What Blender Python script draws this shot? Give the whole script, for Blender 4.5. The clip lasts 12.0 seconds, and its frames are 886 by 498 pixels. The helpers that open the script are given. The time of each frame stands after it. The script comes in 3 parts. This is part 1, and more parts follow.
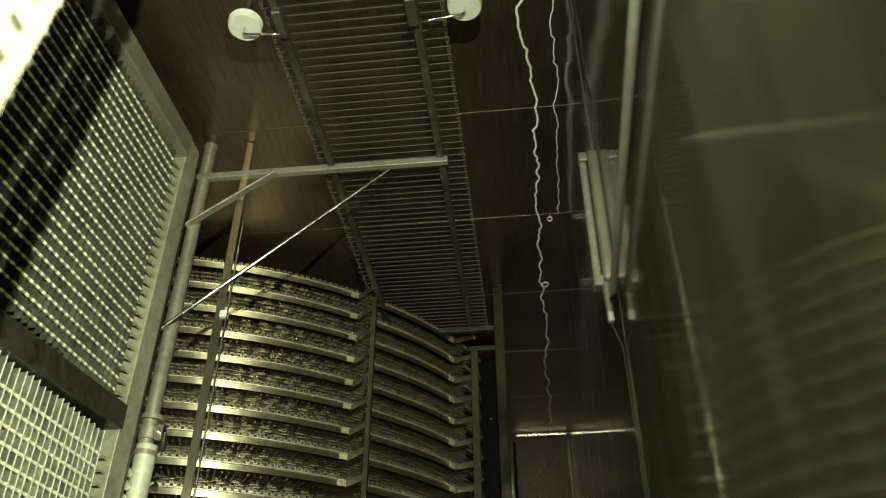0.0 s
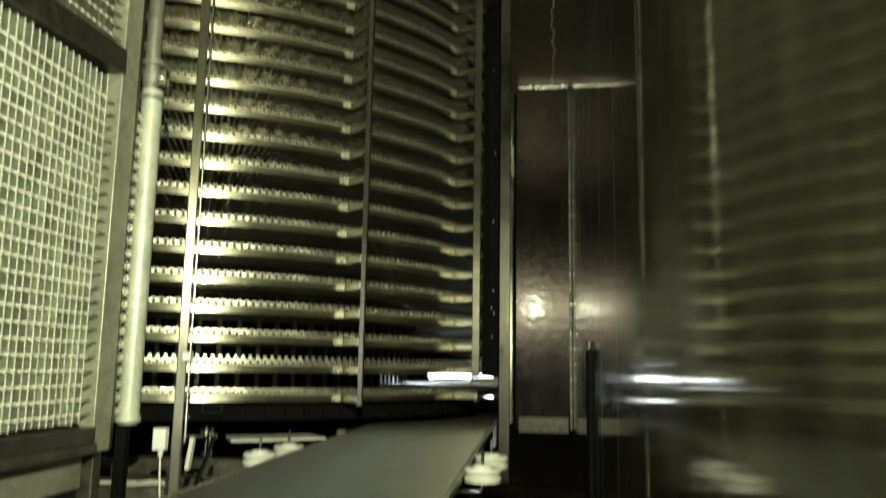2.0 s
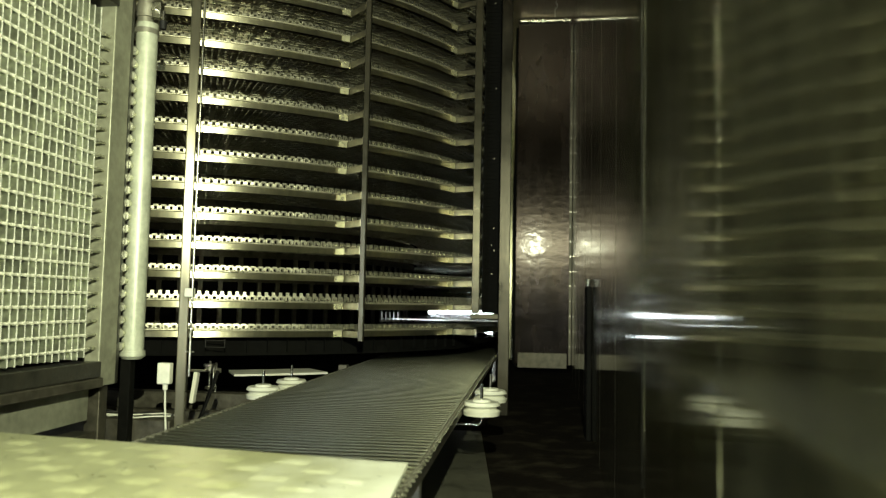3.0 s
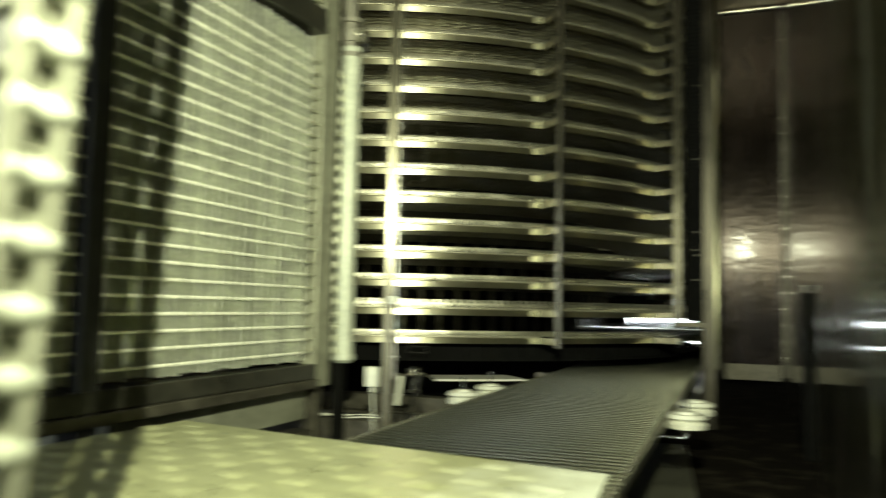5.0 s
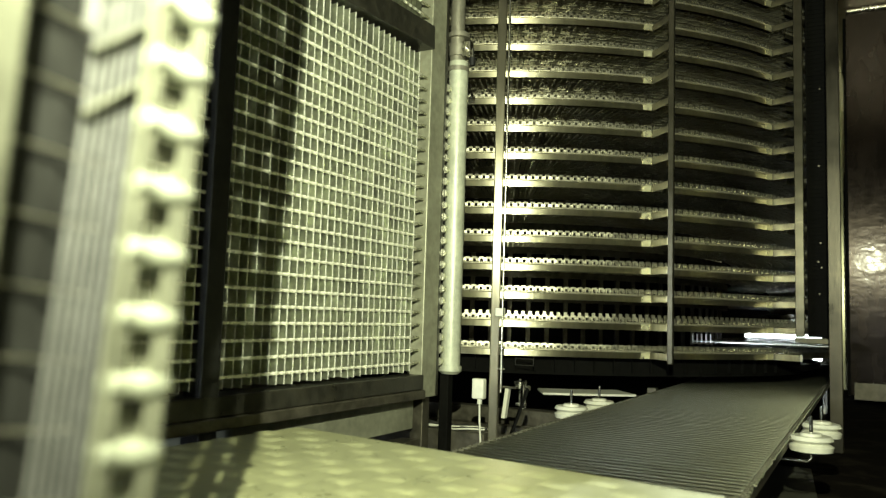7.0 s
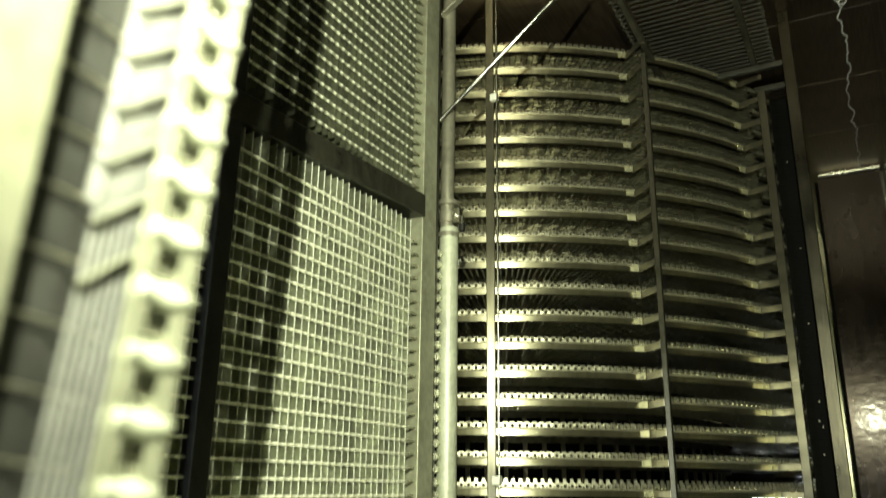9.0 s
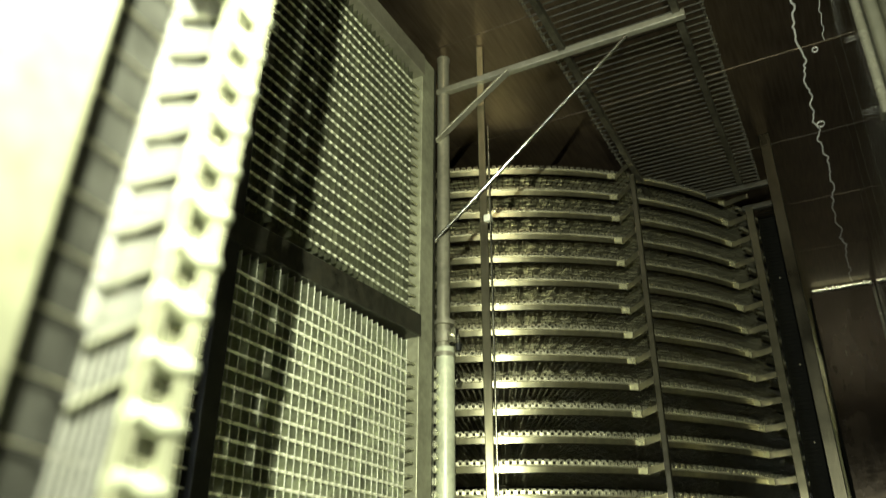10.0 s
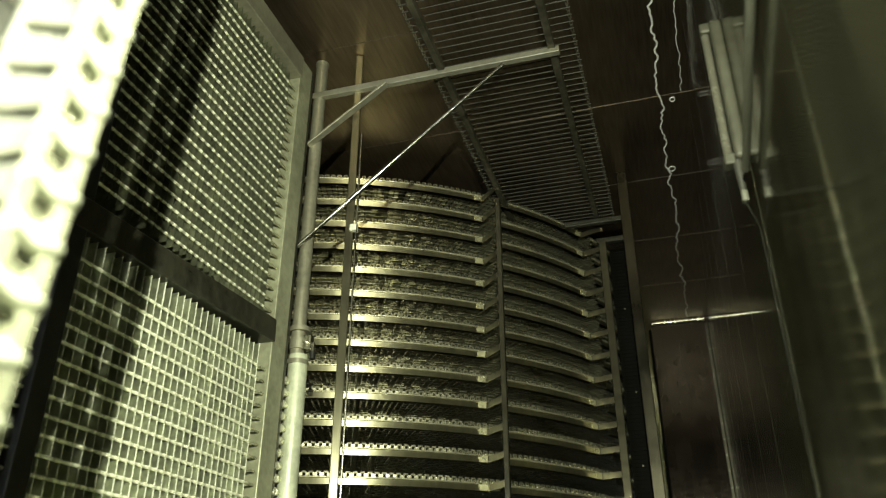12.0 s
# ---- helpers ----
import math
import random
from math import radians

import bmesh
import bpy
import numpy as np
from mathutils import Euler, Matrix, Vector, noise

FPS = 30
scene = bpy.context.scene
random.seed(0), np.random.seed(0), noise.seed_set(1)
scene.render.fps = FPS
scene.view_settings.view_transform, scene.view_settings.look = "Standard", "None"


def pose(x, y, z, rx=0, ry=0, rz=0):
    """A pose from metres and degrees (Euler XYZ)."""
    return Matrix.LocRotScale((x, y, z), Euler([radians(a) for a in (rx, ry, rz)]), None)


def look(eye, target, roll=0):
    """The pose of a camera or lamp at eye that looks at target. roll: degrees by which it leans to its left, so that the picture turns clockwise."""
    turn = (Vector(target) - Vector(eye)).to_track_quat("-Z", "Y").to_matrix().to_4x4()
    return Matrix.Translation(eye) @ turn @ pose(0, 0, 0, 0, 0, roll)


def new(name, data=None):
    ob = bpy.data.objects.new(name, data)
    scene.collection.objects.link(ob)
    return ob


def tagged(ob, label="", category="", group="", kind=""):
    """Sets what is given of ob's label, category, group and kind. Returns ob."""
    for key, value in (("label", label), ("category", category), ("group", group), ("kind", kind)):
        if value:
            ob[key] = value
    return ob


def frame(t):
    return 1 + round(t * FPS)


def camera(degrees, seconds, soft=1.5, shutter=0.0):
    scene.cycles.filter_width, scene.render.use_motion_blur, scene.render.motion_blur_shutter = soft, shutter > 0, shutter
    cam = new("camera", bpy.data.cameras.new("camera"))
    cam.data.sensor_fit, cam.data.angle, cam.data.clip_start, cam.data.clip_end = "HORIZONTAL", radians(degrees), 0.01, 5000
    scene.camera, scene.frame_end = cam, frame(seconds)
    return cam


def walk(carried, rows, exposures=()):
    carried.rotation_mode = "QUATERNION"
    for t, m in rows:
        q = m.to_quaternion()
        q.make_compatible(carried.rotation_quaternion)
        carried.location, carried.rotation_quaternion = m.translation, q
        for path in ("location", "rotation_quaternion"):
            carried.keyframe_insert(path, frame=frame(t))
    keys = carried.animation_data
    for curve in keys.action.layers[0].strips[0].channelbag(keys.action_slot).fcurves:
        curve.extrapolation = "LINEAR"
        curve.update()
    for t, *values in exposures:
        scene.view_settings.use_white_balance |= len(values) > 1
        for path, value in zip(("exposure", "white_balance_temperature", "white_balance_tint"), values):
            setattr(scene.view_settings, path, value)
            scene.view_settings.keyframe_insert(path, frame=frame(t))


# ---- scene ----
cam = camera(59.55, 12.0, soft=1.25, shutter=0.6)

EYE = Vector((0.0, 0.0, 0.75))
WALL_TURN = 6.5  # the walls' direction against the first view


def view(yaw, pitch, roll):
    a, b = radians(yaw + WALL_TURN), radians(pitch)
    ahead = Vector((-math.sin(a) * math.cos(b), math.cos(a) * math.cos(b), math.sin(b)))
    return look(EYE, EYE + ahead, roll)


PATH = [
    (0.0, 0.0, 34.05, -0.03), (0.5, 0.02, 33.02, 0.13), (1.0, 0.11, 26.66, 0.44), (1.5, 0.09, 17.55, 0.7), (2.0, -0.04, 8.63, 0.99),
    (2.5, -0.15, 3.98, 1.07), (4.5, 0.28, 4.3, 1.07), (5.0, 14.34, 4.25, 1.18), (5.5, 22.23, 4.22, 1.49), (6.0, 22.37, 4.28, 1.65),
    (6.5, 22.3, 4.39, 1.74), (8.3, 22.05, 10.7, 1.4), (8.5, 22.02, 12.38, 1.28), (9.0, 21.93, 16.99, 0.76), (9.5, 21.76, 21.25, 0.46),
    (10.0, 21.66, 25.82, 0.04), (10.5, 21.61, 26.91, -0.11), (11.0, 16.81, 26.84, -0.18), (11.5, 10.56, 26.58, 0.06), (12.0, 10.45, 26.67, 0.04),
]
walk(cam, [(t, view(a, b, c)) for t, a, b, c in PATH])
cam.data.dof.use_dof, cam.data.dof.focus_distance, cam.data.dof.aperture_fstop = True, 4.1, 2.2

# ---- light ----
world = bpy.data.worlds.new("world")
world.use_nodes = True
world.node_tree.nodes["Background"].inputs[0].default_value = (0.5, 0.6, 0.4, 1)
world.node_tree.nodes["Background"].inputs[1].default_value = 0.01
scene.world = world
scene.view_settings.exposure = 0.0


def lamp(name, kind, place, energy, colour, **more):
    data = bpy.data.lights.new(name, kind)
    data.energy, data.color = energy, colour
    for key, value in more.items():
        if key == "size":
            data.shadow_soft_size = value
    ob = new(name, data)
    ob.matrix_world = place
    return ob


# the work lamp that hangs in the open doorway behind the camera
WORK_LAMP = Vector((0.09, -0.196, 1.66))
work_light = lamp("work_light", "SPOT", look(WORK_LAMP, WORK_LAMP + Vector((-0.56, 1.0, -0.04))), 1010, (0.95, 1.0, 0.69), size=0.007)
work_light.data.spot_size, work_light.data.spot_blend = radians(126), 1.0

# pale daylight through the doorway in the wall behind the camera
DOOR = (-2.2, -1.75, 0.0, 2.05)
door_light = lamp("door_daylight", "AREA", look(((DOOR[0] + DOOR[1]) / 2, -2.42, 1.03), ((DOOR[0] + DOOR[1]) / 2, 0, 1.03)), 130, (0.8, 0.91, 1.0))
door_light.data.shape, door_light.data.size, door_light.data.size_y = "RECTANGLE", DOOR[1] - DOOR[0], DOOR[3] - DOOR[2]

# ---- materials ----


def spots_of(nodes, link, geometry):
    spots = nodes.new("ShaderNodeTexNoise")
    spots.inputs["Scale"].default_value, spots.inputs["Detail"].default_value = 9.0, 7
    link(geometry.outputs["Position"], spots.inputs["Vector"])
    return spots


def material(name, colour, rough=0.5, metal=0.0, spread=0.12, grain=40.0, stain=3.0, bump=0.0, bump_scale=60.0, stretch=(1, 1, 1),
             rough_spread=0.1, dirt=(0.05, 0.045, 0.03), dirt_amount=0.0, anisotropic=0.0, tangent_axis=None, wave=0.0, wave_scale=(1, 1, 1), random_tone=0.0, specular=0.5, edge=None, coat=0.0, coat_rough=0.03, wear=None):
    mat = bpy.data.materials.new(name)
    mat.use_nodes = True
    tree = mat.node_tree
    nodes, link = tree.nodes, tree.links.new
    shader = nodes["Principled BSDF"]
    shader.inputs["Metallic"].default_value = metal
    shader.inputs["Specular IOR Level"].default_value = specular
    if edge:
        shader.inputs["Specular Tint"].default_value = (*edge, 1)
    mapping = nodes.new("ShaderNodeMapping")
    mapping.inputs["Scale"].default_value = stretch
    geometry = nodes.new("ShaderNodeNewGeometry")
    link(geometry.outputs["Position"], mapping.inputs["Vector"])
    fine, broad = nodes.new("ShaderNodeTexNoise"), nodes.new("ShaderNodeTexNoise")
    fine.inputs["Scale"].default_value, fine.inputs["Detail"].default_value = grain, 5
    broad.inputs["Scale"].default_value, broad.inputs["Detail"].default_value = stain, 4
    link(mapping.outputs[0], fine.inputs["Vector"])
    link(geometry.outputs["Position"], broad.inputs["Vector"])
    both = nodes.new("ShaderNodeMath")
    both.operation = "MULTIPLY_ADD"
    link(fine.outputs["Fac"], both.inputs[0])
    both.inputs[1].default_value = 0.5
    half = nodes.new("ShaderNodeMath")
    half.operation = "MULTIPLY"
    link(broad.outputs["Fac"], half.inputs[0])
    half.inputs[1].default_value = 0.5
    link(half.outputs[0], both.inputs[2])
    ramp = nodes.new("ShaderNodeValToRGB")
    low = [c * (1 - 2.2 * spread) for c in colour]
    high = [min(1, c * (1 + 1.6 * spread)) for c in colour]
    ramp.color_ramp.elements[0].position, ramp.color_ramp.elements[0].color = 0.32, (*low, 1)
    ramp.color_ramp.elements[1].position, ramp.color_ramp.elements[1].color = 0.68, (*high, 1)
    link(both.outputs[0], ramp.inputs[0])
    out = ramp.outputs[0]
    if dirt_amount:
        spots = nodes.new("ShaderNodeTexNoise")
        spots.inputs["Scale"].default_value, spots.inputs["Detail"].default_value = stain * 2.3, 8
        link(geometry.outputs["Position"], spots.inputs["Vector"])
        cut = nodes.new("ShaderNodeMapRange")
        cut.inputs["From Min"].default_value, cut.inputs["From Max"].default_value = 0.5, 0.75
        cut.inputs["To Max"].default_value = dirt_amount
        link(spots.outputs["Fac"], cut.inputs["Value"])
        mix = nodes.new("ShaderNodeMix")
        mix.data_type = "RGBA"
        link(cut.outputs[0], mix.inputs["Factor"])
        link(out, mix.inputs["A"])
        mix.inputs["B"].default_value = (*dirt, 1)
        out = mix.outputs["Result"]
    if random_tone:
        info = nodes.new("ShaderNodeObjectInfo")
        tone = nodes.new("ShaderNodeMapRange")
        tone.inputs["To Min"].default_value, tone.inputs["To Max"].default_value = 1 - random_tone, 1 + random_tone
        link(info.outputs["Random"], tone.inputs["Value"])
        hsv = nodes.new("ShaderNodeHueSaturation")
        link(tone.outputs[0], hsv.inputs["Value"])
        link(out, hsv.inputs["Color"])
        out = hsv.outputs[0]
    if wear:
        # bare metal shows through towards one end, with a ragged border
        split = nodes.new("ShaderNodeSeparateXYZ")
        link(geometry.outputs["Position"], split.inputs[0])
        ragged = nodes.new("ShaderNodeMath")
        ragged.operation = "MULTIPLY_ADD"
        link(spots_of(nodes, link, geometry).outputs["Fac"], ragged.inputs[0])
        ragged.inputs[1].default_value = 0.5
        link(split.outputs["X"], ragged.inputs[2])
        worn = nodes.new("ShaderNodeMapRange")
        worn.inputs["From Min"].default_value, worn.inputs["From Max"].default_value = wear[0], wear[1]
        link(ragged.outputs[0], worn.inputs["Value"])
        mix = nodes.new("ShaderNodeMix")
        mix.data_type = "RGBA"
        link(worn.outputs[0], mix.inputs["Factor"])
        link(out, mix.inputs["A"])
        mix.inputs["B"].default_value = (*wear[2], 1)
        out = mix.outputs["Result"]
    link(out, shader.inputs["Base Color"])
    gloss = nodes.new("ShaderNodeMapRange")
    gloss.inputs["From Min"].default_value, gloss.inputs["From Max"].default_value = 0.3, 0.7
    gloss.inputs["To Min"].default_value, gloss.inputs["To Max"].default_value = max(0.02, rough - rough_spread), min(1, rough + rough_spread)
    link(both.outputs[0], gloss.inputs["Value"])
    link(gloss.outputs[0], shader.inputs["Roughness"])
    normal = None
    if bump:
        relief = nodes.new("ShaderNodeTexNoise")
        relief.inputs["Scale"].default_value, relief.inputs["Detail"].default_value = bump_scale, 3
        link(mapping.outputs[0], relief.inputs["Vector"])
        node = nodes.new("ShaderNodeBump")
        node.inputs["Strength"].default_value, node.inputs["Distance"].default_value = 1.0, bump
        link(relief.outputs["Fac"], node.inputs["Height"])
        normal = node.outputs[0]
    if wave:
        turn = nodes.new("ShaderNodeMapping")
        turn.inputs["Scale"].default_value = wave_scale
        link(geometry.outputs["Position"], turn.inputs["Vector"])
        swell = nodes.new("ShaderNodeTexNoise")
        swell.inputs["Scale"].default_value, swell.inputs["Detail"].default_value = 1.0, 2
        link(turn.outputs[0], swell.inputs["Vector"])
        node = nodes.new("ShaderNodeBump")
        node.inputs["Strength"].default_value, node.inputs["Distance"].default_value = 1.0, wave
        link(swell.outputs["Fac"], node.inputs["Height"])
        if normal:
            link(normal, node.inputs["Normal"])
        normal = node.outputs[0]
    if normal:
        link(normal, shader.inputs["Normal"])
    if coat:
        shader.inputs["Coat Weight"].default_value, shader.inputs["Coat Roughness"].default_value = coat, coat_rough
        if normal:
            link(normal, shader.inputs["Coat Normal"])
    if anisotropic:
        shader.inputs["Anisotropic"].default_value = anisotropic
        axis = nodes.new("ShaderNodeCombineXYZ")
        for n, value in enumerate(tangent_axis):
            axis.inputs[n].default_value = value
        link(axis.outputs[0], shader.inputs["Tangent"])
    return mat


STEEL = material("brushed_steel", (0.56, 0.54, 0.46), 0.27, 1.0, 0.1, 30, 4, 0.0003, 90, (1, 1, 0.15), 0.08)
STEEL_DULL = material("dull_steel", (0.4, 0.38, 0.31), 0.42, 1.0, 0.15, 35, 5, 0.0006, 80, dirt_amount=0.3)
STEEL_DARK = material("dark_greasy_steel", (0.13, 0.12, 0.09), 0.5, 0.8, 0.25, 25, 5, 0.0008, 60, dirt_amount=0.5)
STEEL_BRIGHT = material("polished_steel_rod", (0.75, 0.74, 0.68), 0.16, 1.0, 0.06, 50, 6)
WALL_STEEL = material("wall_sheet_steel", (0.22, 0.215, 0.14), 0.21, 0.89, 0.2, 14, 1.2, 0.0, 45, (1, 1, 0.12), 0.05, edge=(0.22, 0.21, 0.16), wave=0.00014, wave_scale=(1, 190, 0.5), coat=0.9, coat_rough=0.03)
PANEL_STEEL = material("partition_sheet_steel", (0.038, 0.0295, 0.024), 0.27, 0.7, 0.22, 9, 2.0, 0.0, 60, (1, 1, 0.25), 0.04, anisotropic=0.8, tangent_axis=(1, 0, 0), wave=0.0012, wave_scale=(9, 9, 14), specular=0.2, coat=0.09, coat_rough=0.1)
CEILING_STEEL = material("ceiling_sheet_steel", (0.175, 0.132, 0.094), 0.38, 0.9, 0.18, 10, 1.5, 0.0, 20, (6, 0.4, 1), 0.06, wave=0.0008, wave_scale=(2.5, 1.2, 1))
RAIL_STEEL = material("rail_steel", (0.64, 0.605, 0.43), 0.31, 0.975, 0.1, 30, 4, 0.0, 90, (1, 1, 0.15), 0.03, anisotropic=0.88, tangent_axis=(0, 0, 1))
SPLICE = material("splice_plate_steel", (0.76, 0.73, 0.47), 0.3, 0.75, 0.1, 40, 6)
POST_STEEL = material("post_steel", (0.075, 0.069, 0.047), 0.24, 0.6, 0.14, 9, 4, 0.0, 90, (0.3, 0.3, 1.6), 0.05, specular=0.2, edge=(0.15, 0.145, 0.11))
COLUMN_STEEL = material("stained_column_steel", (0.032, 0.029, 0.021), 0.33, 0.7, 0.3, 12, 5, 0.0006, 60, (1, 1, 0.2), 0.1, specular=0.12, dirt_amount=0.4)
UPRIGHT = material("bright_upright_steel", (0.27, 0.25, 0.175), 0.34, 0.9, 0.15, 30, 4, 0.0, 90, (1, 1, 0.1), 0.05, anisotropic=0.8, tangent_axis=(1, 0.3, 0))
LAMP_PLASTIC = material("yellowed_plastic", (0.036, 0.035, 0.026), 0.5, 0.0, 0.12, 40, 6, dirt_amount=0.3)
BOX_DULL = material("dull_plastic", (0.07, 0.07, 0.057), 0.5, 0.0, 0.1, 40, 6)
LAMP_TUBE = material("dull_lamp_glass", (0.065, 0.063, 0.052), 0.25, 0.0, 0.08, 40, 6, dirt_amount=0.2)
SLIDE = material("white_slide_sheet", (0.8, 0.81, 0.78), 0.14, 0.3, 0.05, 30, 5, 0.0002, 120)
BEAD = material("white_sealant", (0.95, 0.93, 0.89), 0.22, 0.0, 0.03, 60, 6, specular=0.9, coat=1.0, coat_rough=0.12)
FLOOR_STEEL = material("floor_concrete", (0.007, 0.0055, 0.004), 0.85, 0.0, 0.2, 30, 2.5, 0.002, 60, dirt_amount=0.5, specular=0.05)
FLOOR_PLATE = material("worn_floor_plate", (0.06, 0.06, 0.043), 0.5, 0.2, 0.25, 25, 4, 0.001, 60, dirt_amount=0.4)
FIN = material("frosted_aluminium_fin", (0.64, 0.68, 0.5), 0.39, 0.92, 0.18, 45, 7, 0.0008, 55, random_tone=0.15)
FIN_BARE = material("bare_aluminium_fin", (0.42, 0.44, 0.31), 0.33, 0.92, 0.22, 45, 7, 0.0005, 70, random_tone=0.16)
LIP_BARE = material("dull_fin_edge", (0.3, 0.31, 0.23), 0.36, 0.9, 0.1, 60, 8, random_tone=0.1)
FIN_LIP = material("bare_fin_edge", (0.93, 0.94, 0.77), 0.3, 0.35, 0.12, 60, 8, random_tone=0.15)
TUBE = material("coil_tube", (0.7, 0.7, 0.54), 0.3, 0.7, 0.1, 60, 8)
POST_DARK = material("dark_painted_steel", (0.022, 0.022, 0.02), 0.5, 0.0, 0.25, 25, 5, 0.0006, 60, specular=0.3)
BEAM_STEEL = material("stained_beam_steel", (0.034, 0.033, 0.025), 0.36, 0.3, 0.25, 25, 5, 0.0008, 60, dirt_amount=0.5)
RIB = material("grey_rib_sheet", (0.3, 0.3, 0.29), 0.4, 0.5, 0.12, 40, 6)
GANTRY = material("gantry_steel", (0.28, 0.268, 0.21), 0.4, 0.5, 0.12, 30, 5, 0.0004, 70, dirt_amount=0.2)
FRAME = material("galvanised_frame", (0.25, 0.253, 0.185), 0.45, 0.4, 0.15, 30, 4, 0.0005, 70, dirt_amount=0.25)
PIPE = material("frosted_pipe", (0.46, 0.48, 0.37), 0.42, 0.15, 0.12, 40, 6, 0.001, 60, dirt_amount=0.2)
WHITE_PLASTIC = material("white_plastic", (0.55, 0.55, 0.45), 0.38, 0.0, 0.05, 30, 6, dirt_amount=0.15)
LINK = material("belt_link", (0.62, 0.6, 0.47), 0.38, 0.95, 0.2, 60, 8)
TIER_WIRE = material("tier_belt_wire", (0.46, 0.44, 0.325), 0.42, 0.92, 0.07, 60, 8)
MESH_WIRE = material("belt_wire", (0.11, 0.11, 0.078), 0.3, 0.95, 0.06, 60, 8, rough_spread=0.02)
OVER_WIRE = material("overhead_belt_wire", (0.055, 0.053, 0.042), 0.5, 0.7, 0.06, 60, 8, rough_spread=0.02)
CHAIN = material("belt_side_chain", (0.3, 0.29, 0.23), 0.5, 0.7, 0.2, 60, 8)
BLACK = material("black_rubber", (0.012, 0.012, 0.011), 0.6, 0.0, 0.2, 40, 6, specular=0.2)
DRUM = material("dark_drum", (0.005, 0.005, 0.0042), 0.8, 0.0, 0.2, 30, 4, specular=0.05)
TREAD = material("worn_tread", (0.36, 0.366, 0.2), 0.34, 0.15, 0.12, 40, 5, 0.0006, 90, wear=(-0.42, 0.02, (0.78, 0.8, 0.66)))
CHECKER = material("checker_plate", (0.3, 0.305, 0.165), 0.34, 0.15, 0.12, 40, 5, 0.0006, 90, wear=(-0.42, 0.02, (0.74, 0.76, 0.62)))
CABLE = material("grey_cable", (0.026, 0.025, 0.022), 0.5, 0.0, 0.1, 60, 8, specular=0.25)
BOX_PLASTIC = material("cream_plastic", (0.6, 0.6, 0.5), 0.45, 0.0, 0.06, 40, 6)
SEAL = material("grey_sealant", (0.11, 0.1, 0.085), 0.5, 0.2, 0.2, 40, 6)
RAIL_LIP = material("rail_lip_steel", (0.6, 0.57, 0.42), 0.33, 0.75, 0.1, 30, 4)
TUBE_FROST = material("frosted_coil_tube", (0.92, 0.92, 0.72), 0.28, 0.4, 0.1, 60, 8)
POST_GALV = material("galvanised_post", (0.34, 0.342, 0.25), 0.45, 0.4, 0.15, 30, 4, 0.0005, 70, dirt_amount=0.25)
COLLAR = material("bare_collar", (0.95, 0.95, 0.76), 0.3, 0.35, 0.06, 60, 8)
GLOW = bpy.data.materials.new("daylight")
GLOW.use_nodes = True
GLOW.node_tree.nodes["Principled BSDF"].inputs["Emission Color"].default_value = (0.86, 0.97, 1.0, 1)
GLOW.node_tree.nodes["Principled BSDF"].inputs["Emission Strength"].default_value = 11.0

# ---- building helpers ----


def box(bm, x0, x1, y0, y1, z0, z1, bevel=0.0):
    made = bmesh.ops.create_cube(bm, size=1.0, matrix=Matrix.LocRotScale(((x0 + x1) / 2, (y0 + y1) / 2, (z0 + z1) / 2), None, (x1 - x0, y1 - y0, z1 - z0)))
    if bevel:
        edges = list({e for v in made["verts"] for e in v.link_edges})
        bmesh.ops.bevel(bm, geom=edges, offset=bevel, segments=2, profile=0.5, affect="EDGES")
    return bm


def axes(p, q, up=(0, 0, 1)):
    """A turn whose z axis runs from p to q."""
    way = (Vector(q) - Vector(p)).normalized()
    side = Vector(up).cross(way)
    if side.length < 1e-4:
        side = Vector((1, 0, 0)).cross(way)
    side.normalize()
    return Matrix((side, way.cross(side), way)).transposed()


def beam(bm, p, q, w, d, bevel=0.003, up=(0, 0, 1)):
    p, q = Vector(p), Vector(q)
    m = Matrix.LocRotScale((p + q) / 2, axes(p, q, up).to_quaternion(), (w, d, (q - p).length))
    made = bmesh.ops.create_cube(bm, size=1.0, matrix=m)
    if bevel:
        bmesh.ops.bevel(bm, geom=list({e for v in made["verts"] for e in v.link_edges}), offset=bevel, segments=2, profile=0.5, affect="EDGES")
    return bm


def rod(bm, p, q, r, seg=10, r2=None, caps=True):
    p, q = Vector(p), Vector(q)
    m = Matrix.LocRotScale((p + q) / 2, axes(p, q).to_quaternion(), None)
    bmesh.ops.create_cone(bm, cap_ends=caps, segments=seg, radius1=r, radius2=r if r2 is None else r2, depth=(q - p).length, matrix=m)
    return bm


def mesh_of(bm, mat, smooth=True):
    me = bpy.data.meshes.new("mesh")
    bmesh.ops.recalc_face_normals(bm, faces=bm.faces[:])
    if smooth:
        # round forms shade smoothly; a broad flat face stays flat beside its narrow bevel
        area = {f: f.calc_area() for f in bm.faces}
        for f in bm.faces:
            f.smooth = True
        for e in bm.edges:
            if len(e.link_faces) == 2:
                a, b = e.link_faces
                ratio = max(area[a], area[b]) / max(1e-9, min(area[a], area[b]))
                e.smooth = ratio < 3.5 and a.normal.angle(b.normal, 0) < radians(62)
    bm.to_mesh(me)
    bm.free()
    me.materials.append(mat)
    return me


def part(name, bm, mat, parent=None, label="", smooth=True):
    ob = new(name, mesh_of(bm, mat, smooth))
    ob.parent = parent
    if label:
        tagged(ob, label)
    return ob


def same_part(name, mesh, parent, m=None):
    ob = new(name, mesh)
    ob.parent = parent
    if m is not None:
        ob.matrix_basis = m
    return ob


def thing(name, label, category, group="", kind="", at=(0, 0, 0)):
    ob = new(name)
    ob.empty_display_size = 0.1
    ob.location = at
    return tagged(ob, label, category, group, kind)


